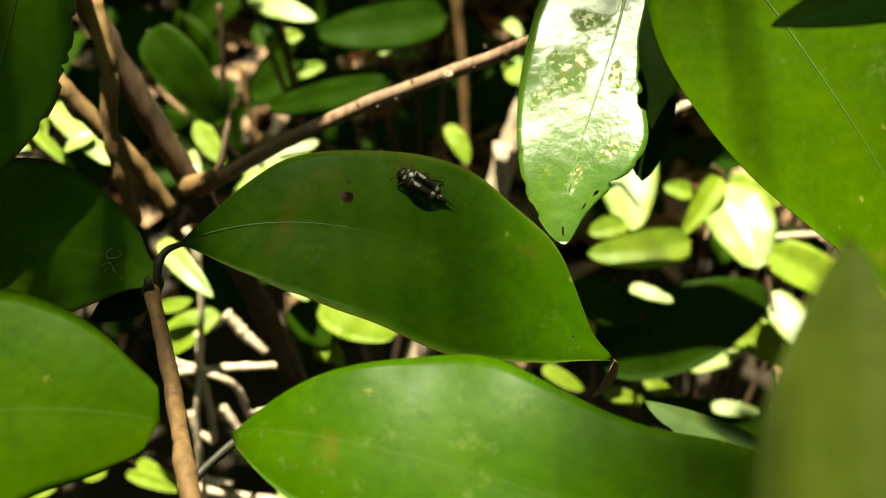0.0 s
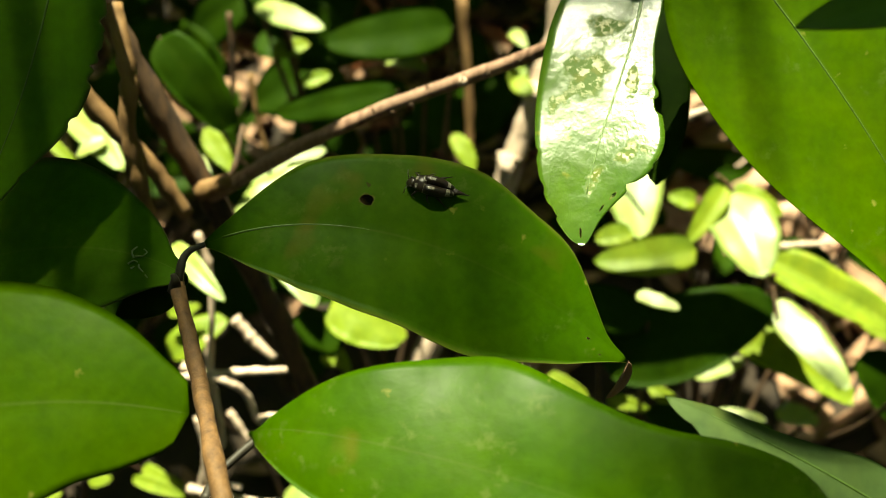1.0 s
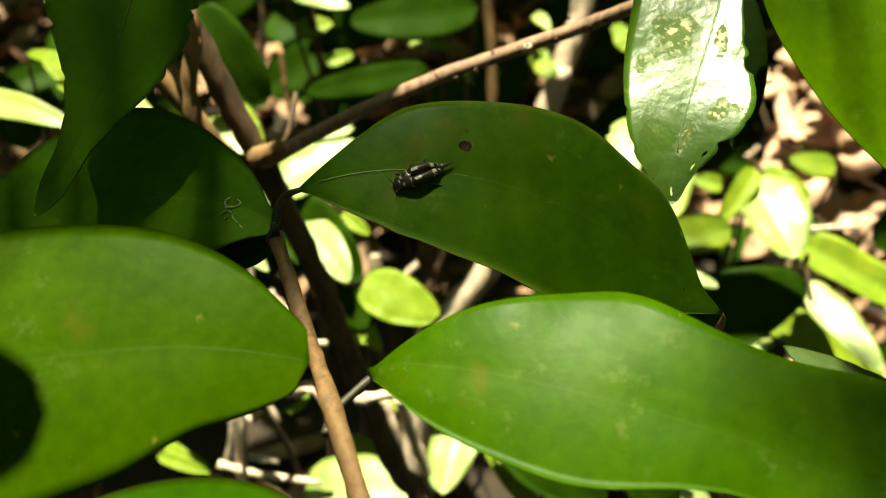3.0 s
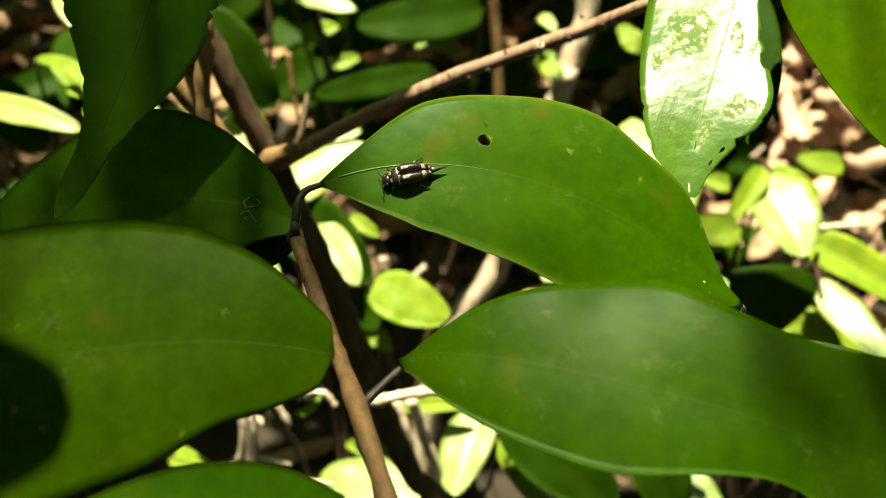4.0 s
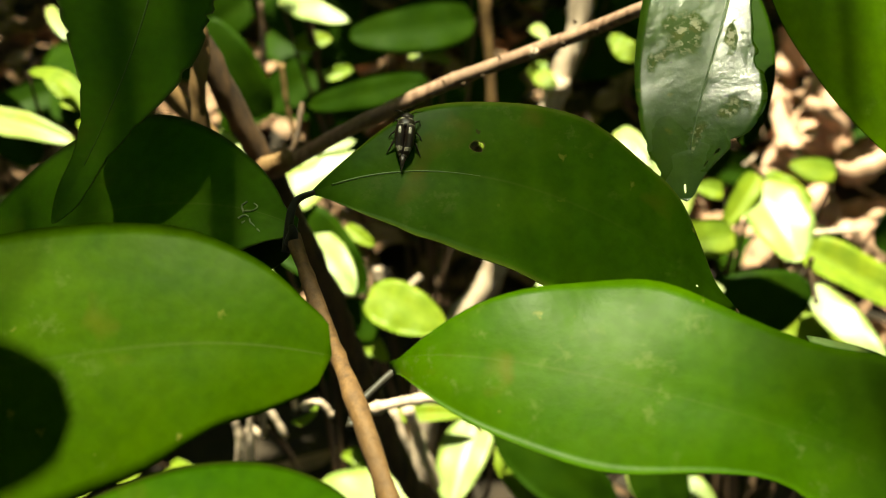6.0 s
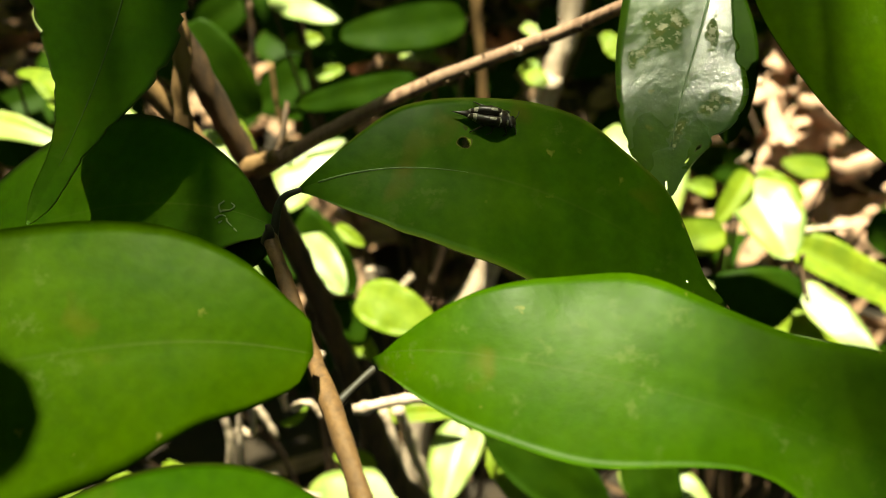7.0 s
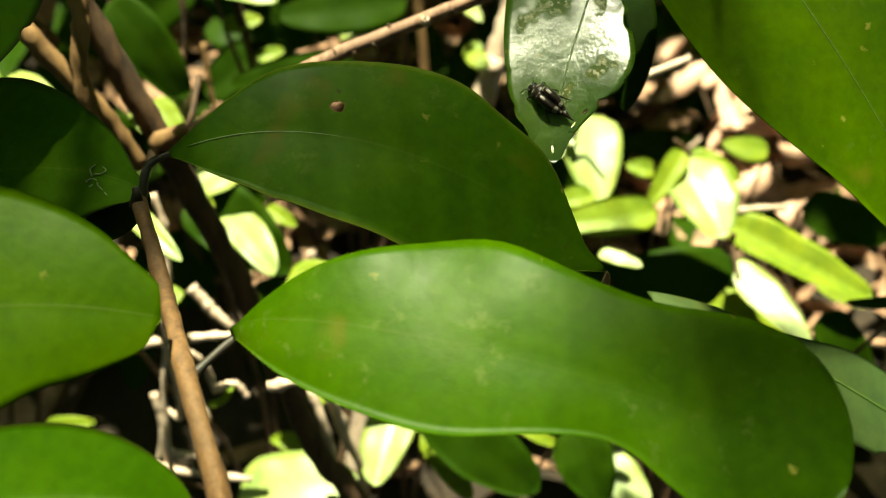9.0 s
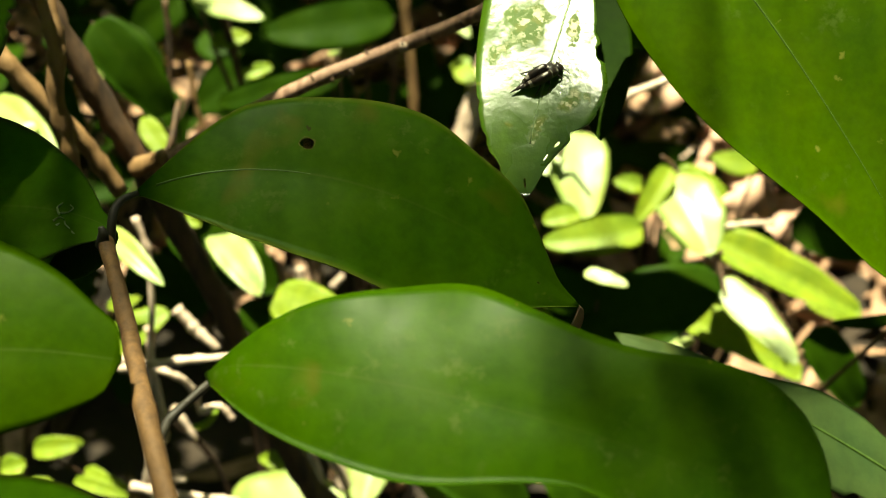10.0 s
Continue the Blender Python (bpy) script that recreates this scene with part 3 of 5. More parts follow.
branch("leaf_scar", [(0.0031, 0.2937, 0.5379), (0.0032, 0.2932, 0.5383)], 0.0005, 0.0005, PETIOLE, shrub, ROOT, 0.1, sides=8)
branch("side_stem", [(-0.0944, 0.2900, 0.5639), (-0.0912, 0.2860, 0.5458), (-0.0939, 0.2860, 0.5264), (-0.0926, 0.2900, 0.4980)], 0.0026, 0.0021, BARK_TAN, shrub, ROOT, 0.3, knots=0.25)
branch("side_stem", [(-0.1171, 0.3000, 0.5490), (-0.1097, 0.3000, 0.5352), (-0.0969, 0.3050, 0.5149), (-0.0873, 0.3100, 0.4941)], 0.0032, 0.0026, BARK_TAN, shrub, ROOT, 0.3, knots=0.2)
branch("side_stem", [(-0.0816, 0.3160, 0.4994), (-0.0730, 0.3180, 0.5051), (-0.0704, 0.3250, 0.5153), (-0.0702, 0.3300, 0.5178)], 0.0013, 0.0008, BARK, shrub, ROOT, 0.3, knots=0.2)
branch("stub", [(-0.0840, 0.3170, 0.5000), (-0.0768, 0.3140, 0.5025), (-0.0736, 0.3120, 0.5044)], 0.0034, 0.0024, BARK_TAN, shrub, ROOT, 0.4)
for key, mat in (("TL", LEAF_SHADE_LIFTED), ("R", LEAF_RIGHT), ("H", LEAF_HANG), ("HB", LEAF_BACK_SHADE), ("RD", LEAF_SHADE_LIFTED), ("G", LEAF_GREY)):
    LEAVES[key] = blade("leaf", FORMS[key], mat, shrub, ROOT, ragged=0.30 if key in ("H", "TL", "G") else 0.0, nu=90 if key in ("H", "TL") else 40)
    if key in ("TL", "H", "G", "R"):
        midrib(FORMS[key], RIB_PALE if key == "H" else RIB, LEAVES[key], 0.0005 if key == "H" else 0.0003, 0.85)
# twigs that carry the outer leaves
branch("twig", [(-0.1081, 0.3050, 0.5874), (-0.0820, 0.2500, 0.5994), (-0.0738, 0.2080, 0.5873)], 0.003, 0.001, BARK_TAN, shrub, ROOT)
branch("twig", [(0.0423, 0.2400, 0.5849), (0.0490, 0.2380, 0.5932), (0.0551, 0.2360, 0.5871)], 0.0018, 0.0010, BARK_TAN, shrub, ROOT)
branch("twig", [(0.0829, 0.1500, 0.5803), (0.1446, 0.2000, 0.5555), (0.2861, 0.3000, 0.3950), (0.4010, 0.3600, 0.0339)], 0.0010, 0.0022, BARK_TAN, shrub, ROOT)
branch("twig", [(0.0947, 0.1480, 0.4749), (0.1756, 0.2200, 0.3798), (0.4010, 0.3600, 0.0339)], 0.0010, 0.0020, BARK_TAN, shrub, ROOT)
branch("twig", [(0.4010, 0.3600, 0.0339), (0.2037, 0.3600, -0.0575), ROOT], 0.0022, 0.004, BARK_TAN, shrub, ROOT)
branch("twig", [(0.0497, 0.2600, 0.5905), (0.0457, 0.2700, 0.5692)], 0.0014, 0.0010, BARK_TAN, shrub, ROOT)

near = thing("near_leaf", FORMS["N"]["rib"][0], "single olive green leaf on a thin stalk before the shrub", "leaf")
LEAVES["N"] = near
blade("blade", FORMS["N"], LEAF_NEAR, near, FORMS["N"]["rib"][0])
branch("petiole", [Vector(FORMS["N"]["rib"][0]) + Vector((0.003, 0, -0.05)), FORMS["N"]["rib"][0]], 0.001, 0.0007, BARK_TAN, near, FORMS["N"]["rib"][0])

# unseen leaves added above to keep chosen leaves and part of the low ones in shadow
over = thing("shade_branch", Vector((0, 0.05, 0.85)), "unseen leafy twig added above the shrub to cast shade", "branch")
OVER = (0, 0.05, 0.85)


def over_leaf(target, reach, long, wide, way=(1, 0, 0)):
    c = np.array(target) + np.array(SUN_WAY) * reach
    w = np.array(way, float)
    w /= np.linalg.norm(w)
    form = dict(rib=[c - w * long / 2, c - w * long / 6, c + w * long / 6, c + w * long / 2], face=tuple(SUN_WAY), left=wide / 2, right=wide / 2, shape_left=(0.9, 0.4), shape_right=(0.9, 0.4))
    blade("leaf", form, LEAF_SHADE_LIFTED, over, OVER, nu=20, nv=4)
    # its twig rises along the light into the crown, so that it casts no stripe
    branch("twig", [c - w * long / 2, c + np.array(SUN_WAY) * 0.3, c + np.array(SUN_WAY) * 0.9, c * 0.6 + np.array((0, 0, 0.95 + 0.4 * c[2]))], 0.0008, 0.0020, BARK_TAN, over, OVER, sides=6)


over_leaf((-0.1045, 0.1385, 0.5040), 0.25, 0.043, 0.0200, (1, 0, 0))
over_leaf((0.0940, 0.4030, 0.4200), 0.16, 0.094, 0.0180, (1, 0, 0))
over_leaf((0.0653, 0.1500, 0.5752), 0.22, 0.05, 0.02, (1, 0.1, 0))
over_leaf((-0.0551, 0.3100, 0.5124), 0.25, 0.045, 0.018, (1, 0, 0))

# ---- thicket behind ----
# places to keep sunlit: the added crown is left open above each
LIT = []
plants = []


def plant(place, label):
    ob = thing("understory_plant", (place[0], place[1], ground_height(place[0], place[1])), label, "plant", "plants of the thicket")
    plants.append(ob)
    return ob


# W leans halfway between sun and camera, so that it glares in view
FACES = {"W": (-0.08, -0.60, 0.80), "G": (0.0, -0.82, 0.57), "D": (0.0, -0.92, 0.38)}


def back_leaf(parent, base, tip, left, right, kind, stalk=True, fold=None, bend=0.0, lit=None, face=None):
    """A leaf of the thicket. kind sets the painted green: W pale for sun glare, G yellow-green for sun, D dark for
    shade.
    """
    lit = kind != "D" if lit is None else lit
    mat = {"W": LEAF_BACK_SUN, "G": LEAF_BACK_SUN_GREEN, "D": LEAF_BACK_SHADE}[kind]
    p, q, f = np.array(base), np.array(tip), np.array(face or FACES[kind], float)
    f /= np.linalg.norm(f)
    long = np.linalg.norm(q - p)
    r = random.Random(int(abs(p[0] * 7e4) + abs(q[2] * 9e4)))
    up, side = f * long * r.uniform(0.03, 0.10), np.cross(q - p, f) * (bend + r.uniform(-0.06, 0.06))
    form = dict(rib=[p, p + (q - p) * 0.33 + up + side, p + (q - p) * 0.67 + up * r.uniform(0.4, 1.4) + side, q], face=tuple(f), twist=(r.uniform(-0.3, 0.3), 0, r.uniform(-0.15, 0.15)),
                left=left, right=right, shape_left=(r.uniform(0.55, 0.85), r.uniform(0.38, 0.62)), shape_right=(r.uniform(0.55, 0.85), r.uniform(0.38, 0.62)),
                fold=r.uniform(0.1, 0.35) if fold is None else fold, curl=r.uniform(0.0, 0.15), wave=r.uniform(0.02, 0.09), phase=p[0] * 300)
    ob = blade("leaf", form, mat, parent, parent.location, nu=18, nv=4)
    if lit:
        LIT.append(((p + q) / 2, max(max(left, right) * 0.9, long * 0.33)))
    if stalk:
        root = np.array(parent.location)
        mid = p * 0.5 + root * 0.5 + np.array((0, 0.05, 0.02))
        branch("stalk", [tuple(p), tuple(p * 0.85 + root * 0.15 + np.array((0, 0.03, -0.01))), tuple(mid), tuple(root - np.array((0, 0, 0.01)))],
               0.0007, 0.0022, BARK, parent, parent.location, sides=6)
    return ob


# sunlight on these leaves is largely in their pale greens
right_plant = plant((0.1503, 0.5000, 0.2229), "low plant with heart-shaped leaves painted pale green for sunlight")
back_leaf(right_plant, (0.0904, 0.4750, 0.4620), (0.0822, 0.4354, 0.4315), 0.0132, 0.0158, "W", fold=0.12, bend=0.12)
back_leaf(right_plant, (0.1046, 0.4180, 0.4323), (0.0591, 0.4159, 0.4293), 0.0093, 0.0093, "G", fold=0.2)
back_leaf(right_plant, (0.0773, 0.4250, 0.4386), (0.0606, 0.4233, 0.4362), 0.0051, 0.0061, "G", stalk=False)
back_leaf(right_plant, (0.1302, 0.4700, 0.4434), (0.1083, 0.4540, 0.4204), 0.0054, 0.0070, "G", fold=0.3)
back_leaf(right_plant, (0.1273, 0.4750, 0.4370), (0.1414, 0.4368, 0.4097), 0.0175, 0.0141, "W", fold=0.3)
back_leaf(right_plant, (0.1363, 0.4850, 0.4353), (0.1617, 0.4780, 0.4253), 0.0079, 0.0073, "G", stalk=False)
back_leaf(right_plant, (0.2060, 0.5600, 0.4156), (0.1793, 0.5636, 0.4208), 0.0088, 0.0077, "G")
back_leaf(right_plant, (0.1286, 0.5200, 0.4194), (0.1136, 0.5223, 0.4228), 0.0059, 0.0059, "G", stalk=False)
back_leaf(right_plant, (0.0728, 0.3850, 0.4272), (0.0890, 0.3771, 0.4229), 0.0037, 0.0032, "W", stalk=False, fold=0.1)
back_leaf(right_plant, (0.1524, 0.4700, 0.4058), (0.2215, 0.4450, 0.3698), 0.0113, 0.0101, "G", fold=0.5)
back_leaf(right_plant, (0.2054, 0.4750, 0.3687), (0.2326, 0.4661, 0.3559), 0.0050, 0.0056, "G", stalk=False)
# one folded leaf: its glaring half and its green half as two leaves
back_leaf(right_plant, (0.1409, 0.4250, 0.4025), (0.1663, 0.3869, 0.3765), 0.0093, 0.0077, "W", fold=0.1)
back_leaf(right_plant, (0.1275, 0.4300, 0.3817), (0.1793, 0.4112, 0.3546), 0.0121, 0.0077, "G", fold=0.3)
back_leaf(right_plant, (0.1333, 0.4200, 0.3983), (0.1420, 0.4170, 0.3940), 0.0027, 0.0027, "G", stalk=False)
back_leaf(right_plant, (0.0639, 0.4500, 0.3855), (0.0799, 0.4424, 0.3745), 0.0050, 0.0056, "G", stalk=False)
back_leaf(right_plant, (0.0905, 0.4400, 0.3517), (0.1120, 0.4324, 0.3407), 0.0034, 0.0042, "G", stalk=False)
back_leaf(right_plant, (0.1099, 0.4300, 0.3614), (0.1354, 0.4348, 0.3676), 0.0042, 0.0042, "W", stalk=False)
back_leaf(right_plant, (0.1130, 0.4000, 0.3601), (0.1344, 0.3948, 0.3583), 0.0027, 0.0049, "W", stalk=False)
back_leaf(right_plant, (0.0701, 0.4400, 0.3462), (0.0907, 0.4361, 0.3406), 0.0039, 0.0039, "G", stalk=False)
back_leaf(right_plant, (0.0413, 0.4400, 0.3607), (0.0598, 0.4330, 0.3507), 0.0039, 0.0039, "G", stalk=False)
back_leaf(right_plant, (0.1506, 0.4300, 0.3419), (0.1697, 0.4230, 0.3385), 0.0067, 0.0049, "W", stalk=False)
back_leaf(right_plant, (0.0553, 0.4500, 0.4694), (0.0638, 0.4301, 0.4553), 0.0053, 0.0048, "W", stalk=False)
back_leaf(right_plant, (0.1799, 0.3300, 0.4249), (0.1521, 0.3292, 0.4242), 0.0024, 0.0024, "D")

# shade on these leaves is put into their dark green
shade_plant = plant((0.1088, 0.4200, 0.2179), "plant with broad drooping leaves painted dark for shade")
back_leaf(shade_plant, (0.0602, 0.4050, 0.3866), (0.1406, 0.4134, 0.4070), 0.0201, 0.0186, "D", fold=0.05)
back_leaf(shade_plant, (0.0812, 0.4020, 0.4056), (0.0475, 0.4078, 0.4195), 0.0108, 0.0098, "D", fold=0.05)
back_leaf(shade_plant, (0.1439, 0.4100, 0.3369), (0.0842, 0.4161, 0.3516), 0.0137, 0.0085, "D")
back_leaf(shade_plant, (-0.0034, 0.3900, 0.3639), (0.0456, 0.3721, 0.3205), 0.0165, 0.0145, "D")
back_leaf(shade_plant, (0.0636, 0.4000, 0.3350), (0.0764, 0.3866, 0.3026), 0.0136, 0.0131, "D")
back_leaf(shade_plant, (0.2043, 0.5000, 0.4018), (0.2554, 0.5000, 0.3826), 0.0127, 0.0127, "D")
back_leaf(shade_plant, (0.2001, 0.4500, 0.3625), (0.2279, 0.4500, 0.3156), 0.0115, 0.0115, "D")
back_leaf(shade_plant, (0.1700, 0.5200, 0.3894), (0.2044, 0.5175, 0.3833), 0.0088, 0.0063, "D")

low_plant = plant((-0.0219, 0.4600, 0.0937), "low seedling with glossy leaves painted light green for sun")
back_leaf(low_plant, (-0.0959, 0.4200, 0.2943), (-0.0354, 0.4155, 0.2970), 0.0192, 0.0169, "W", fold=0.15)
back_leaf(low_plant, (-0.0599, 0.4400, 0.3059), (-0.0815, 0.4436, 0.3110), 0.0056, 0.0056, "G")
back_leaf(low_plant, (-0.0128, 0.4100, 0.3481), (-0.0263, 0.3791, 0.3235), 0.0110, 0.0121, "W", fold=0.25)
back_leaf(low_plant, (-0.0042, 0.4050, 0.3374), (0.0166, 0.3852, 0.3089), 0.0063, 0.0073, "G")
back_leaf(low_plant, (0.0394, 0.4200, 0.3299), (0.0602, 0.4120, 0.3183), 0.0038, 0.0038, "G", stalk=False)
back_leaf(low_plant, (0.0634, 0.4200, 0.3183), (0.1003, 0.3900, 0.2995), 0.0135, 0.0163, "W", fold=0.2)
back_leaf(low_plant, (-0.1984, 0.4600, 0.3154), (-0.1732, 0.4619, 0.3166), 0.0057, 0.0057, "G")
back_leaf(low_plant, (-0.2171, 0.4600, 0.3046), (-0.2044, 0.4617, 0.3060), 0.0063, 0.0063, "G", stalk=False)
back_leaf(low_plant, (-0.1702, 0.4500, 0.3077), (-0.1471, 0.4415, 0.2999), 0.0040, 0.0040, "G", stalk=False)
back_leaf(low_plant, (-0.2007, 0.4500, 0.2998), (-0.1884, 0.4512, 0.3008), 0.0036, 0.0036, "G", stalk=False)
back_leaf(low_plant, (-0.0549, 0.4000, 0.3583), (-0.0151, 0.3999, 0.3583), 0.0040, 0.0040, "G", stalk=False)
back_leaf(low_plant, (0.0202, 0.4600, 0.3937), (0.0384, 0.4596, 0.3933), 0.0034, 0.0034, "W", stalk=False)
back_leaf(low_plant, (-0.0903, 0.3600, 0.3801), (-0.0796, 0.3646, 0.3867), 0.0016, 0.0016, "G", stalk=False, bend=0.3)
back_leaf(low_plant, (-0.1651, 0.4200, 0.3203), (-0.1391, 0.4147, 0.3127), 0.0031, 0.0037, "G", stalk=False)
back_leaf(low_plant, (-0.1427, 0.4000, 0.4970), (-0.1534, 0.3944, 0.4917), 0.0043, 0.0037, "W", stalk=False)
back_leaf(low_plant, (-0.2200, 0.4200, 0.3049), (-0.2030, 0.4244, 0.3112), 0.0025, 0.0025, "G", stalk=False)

mid_plant = plant((-0.0895, 0.5000, 0.1008), "slender plant behind the stems, leaves painted light green for sun")
# dark leaf; the three bright leaves after it stand for sun flecks on it
back_leaf(mid_plant, (-0.1057, 0.4550, 0.4405), (-0.0625, 0.4394, 0.4026), 0.0165, 0.0165, "D", lit=False)
back_leaf(mid_plant, (-0.0921, 0.4500, 0.4312), (-0.0668, 0.4189, 0.4104), 0.0093, 0.0078, "W", fold=0.1)
back_leaf(mid_plant, (-0.0707, 0.4500, 0.4328), (-0.0576, 0.4442, 0.4244), 0.0035, 0.0037, "G", stalk=False)
back_leaf(mid_plant, (-0.1078, 0.4500, 0.4450), (-0.0942, 0.4439, 0.4362), 0.0031, 0.0037, "G", stalk=False)
# one leaf again: sunlit part as a bright leaf, shadowed part as a dark one
back_leaf(mid_plant, (-0.0581, 0.4200, 0.4137), (-0.0253, 0.4093, 0.3983), 0.0088, 0.0145, "G", fold=0.15)
back_leaf(mid_plant, (-0.0542, 0.4250, 0.3921), (-0.0782, 0.4289, 0.4016), 0.0116, 0.0090, "D", stalk=False)
back_leaf(mid_plant, (-0.0710, 0.4300, 0.3921), (-0.0532, 0.4187, 0.3758), 0.0048, 0.0048, "G", stalk=False)
back_leaf(mid_plant, (-0.1051, 0.4500, 0.4415), (-0.0642, 0.4725, 0.4625), 0.0113, 0.0113, "W", fold=0.2)
back_leaf(mid_plant, (-0.1094, 0.3600, 0.4650), (-0.0863, 0.3378, 0.4506), 0.0044, 0.0044, "W", stalk=False, fold=0.4)
back_leaf(mid_plant, (-0.1374, 0.4200, 0.3864), (-0.1101, 0.4297, 0.4003), 0.0098, 0.0060, "G")
back_leaf(mid_plant, (-0.1349, 0.4200, 0.4092), (-0.1199, 0.4219, 0.4120), 0.0032, 0.0032, "G", stalk=False)
back_leaf(mid_plant, (-0.1304, 0.4600, 0.4779), (-0.1128, 0.4411, 0.4655), 0.0041, 0.0041, "W", stalk=False)
back_leaf(mid_plant, (-0.1232, 0.4800, 0.4799), (-0.1086, 0.4672, 0.4614), 0.0059, 0.0049, "G", stalk=False)
back_leaf(mid_plant, (-0.1438, 0.5000, 0.5042), (-0.1350, 0.4877, 0.4958), 0.0038, 0.0033, "W", stalk=False)
back_leaf(mid_plant, (-0.0025, 0.5500, 0.4539), (0.0086, 0.5370, 0.4351), 0.0057, 0.0050, "G")
back_leaf(mid_plant, (-0.1077, 0.5000, 0.4451), (-0.0685, 0.5126, 0.4584), 0.0045, 0.0052, "W", stalk=False)
back_leaf(mid_plant, (-0.0696, 0.4400, 0.3751), (-0.0558, 0.4357, 0.3722), 0.0045, 0.0045, "G", stalk=False)

left_plant = plant((-0.2762, 0.5000, 0.2368), "leafy plant with sunlit arching leaves")
back_leaf(left_plant, (-0.2444, 0.4600, 0.4911), (-0.1870, 0.4389, 0.4810), 0.0056, 0.0095, "W", fold=0.4)
back_leaf(left_plant, (-0.2110, 0.4600, 0.5100), (-0.1805, 0.4433, 0.4860), 0.0033, 0.0038, "G", bend=-0.25)
back_leaf(left_plant, (-0.1970, 0.4550, 0.4964), (-0.1808, 0.4531, 0.4937), 0.0027, 0.0033, "G", stalk=False)
back_leaf(left_plant, (-0.1655, 0.4200, 0.5050), (-0.1341, 0.3909, 0.4864), 0.0068, 0.0059, "W", fold=0.35)
back_leaf(left_plant, (-0.1817, 0.4300, 0.4927), (-0.1609, 0.4189, 0.4768), 0.0024, 0.0029, "G", stalk=False)
back_leaf(left_plant, (-0.2534, 0.5000, 0.4890), (-0.2256, 0.4877, 0.4591), 0.0142, 0.0113, "D")
back_leaf(left_plant, (-0.2063, 0.4700, 0.5071), (-0.1950, 0.4600, 0.4928), 0.0041, 0.0036, "G", stalk=False)
back_leaf(left_plant, (-0.2107, 0.5000, 0.5345), (-0.1981, 0.4800, 0.5208), 0.0034, 0.0029, "W", stalk=False)

far_plant = plant((-0.0442, 0.7000, 0.1922), "thicket leaves painted dark for shade, bright ones as sun flecks")
# white sun patches are leaves in the pale material, shaded ones in the dark
back_leaf(far_plant, (-0.0582, 0.6200, 0.5009), (-0.0360, 0.6041, 0.4912), 0.0067, 0.0064, "W")
back_leaf(far_plant, (-0.0178, 0.6200, 0.5124), (-0.0254, 0.5868, 0.4867), 0.0096, 0.0089, "W", fold=0.1)
back_leaf(far_plant, (-0.0408, 0.6000, 0.4862), (-0.0160, 0.5913, 0.4821), 0.0057, 0.0040, "W")
back_leaf(far_plant, (-0.1144, 0.6000, 0.5229), (-0.0727, 0.5784, 0.5109), 0.0074, 0.0089, "W")
back_leaf(far_plant, (-0.1083, 0.6000, 0.4952), (-0.0856, 0.6022, 0.4984), 0.0065, 0.0058, "G", lit=False)
back_leaf(far_plant, (0.0340, 0.6200, 0.4973), (0.0440, 0.6089, 0.4900), 0.0044, 0.0040, "W", stalk=False)
back_leaf(far_plant, (-0.1295, 0.4500, 0.5293), (-0.1028, 0.4500, 0.4855), 0.0117, 0.0117, "D")
back_leaf(far_plant, (-0.0287, 0.5000, 0.4902), (-0.0905, 0.5000, 0.4803), 0.0085, 0.0085, "D")
back_leaf(far_plant, (-0.0004, 0.6000, 0.5057), (-0.0744, 0.5800, 0.5027), 0.0156, 0.0156, "D")
back_leaf(far_plant, (0.0804, 0.6000, 0.4860), (0.0910, 0.6037, 0.4885), 0.0075, 0.0075, "G", stalk=False)
back_leaf(far_plant, (0.0351, 0.6000, 0.4739), (0.0458, 0.5895, 0.4655), 0.0061, 0.0061, "G", stalk=False)
back_leaf(far_plant, (-0.0919, 0.6000, 0.4742), (-0.0752, 0.6073, 0.4791), 0.0044, 0.0044, "G", stalk=False)
back_leaf(far_plant, (0.0727, 0.5500, 0.4978), (0.0857, 0.5437, 0.4887), 0.0066, 0.0066, "G", stalk=False)
back_leaf(far_plant, (0.0336, 0.6200, 0.4669), (0.0446, 0.6252, 0.4744), 0.0051, 0.0051, "G", stalk=False)
back_leaf(far_plant, (0.0597, 0.4700, 0.4680), (0.0737, 0.4494, 0.4539), 0.0063, 0.0046, "W", stalk=False)
# twigs added above the leaves only to cast dark stripes on them
branch("shade_twig", [(0.0718, 0.4482, 0.4583), (0.0784, 0.4492, 0.4716), (0.0851, 0.4382, 0.4769)], 0.0011, 0.00088, BARK, right_plant, right_plant.location, sides=6)
branch("shade_twig", [(0.1267, 0.4746, 0.4482), (0.1341, 0.4756, 0.4412), (0.1415, 0.4646, 0.4262)], 0.0012, 0.00096, BARK, right_plant, right_plant.location, sides=6)
branch("shade_twig", [(0.1394, 0.4166, 0.4198), (0.1394, 0.4176, 0.4148), (0.1394, 0.4066, 0.4017)], 0.0013, 0.00104, BARK, right_plant, right_plant.location, sides=6)
branch("shade_twig", [(0.1539, 0.4216, 0.3996), (0.1634, 0.4226, 0.3934), (0.1728, 0.4116, 0.3792)], 0.001, 0.00080, BARK, right_plant, right_plant.location, sides=6)
branch("shade_twig", [(-0.0178, 0.4066, 0.3628), (-0.0132, 0.4076, 0.3520), (-0.0086, 0.3966, 0.3332)], 0.0012, 0.00096, BARK, right_plant, right_plant.location, sides=6)
branch("shade_twig", [(-0.0096, 0.4066, 0.3495), (-0.0111, 0.4076, 0.3445), (-0.0125, 0.3966, 0.3315)], 0.001, 0.00080, BARK, right_plant, right_plant.location, sides=6)

# pale dead twigs and the bare pole
twigs = thing("dead_twigs", (-0.1243, 0.4000, 0.2384), "tangle of bare pale dead twigs in sun", "twigs")
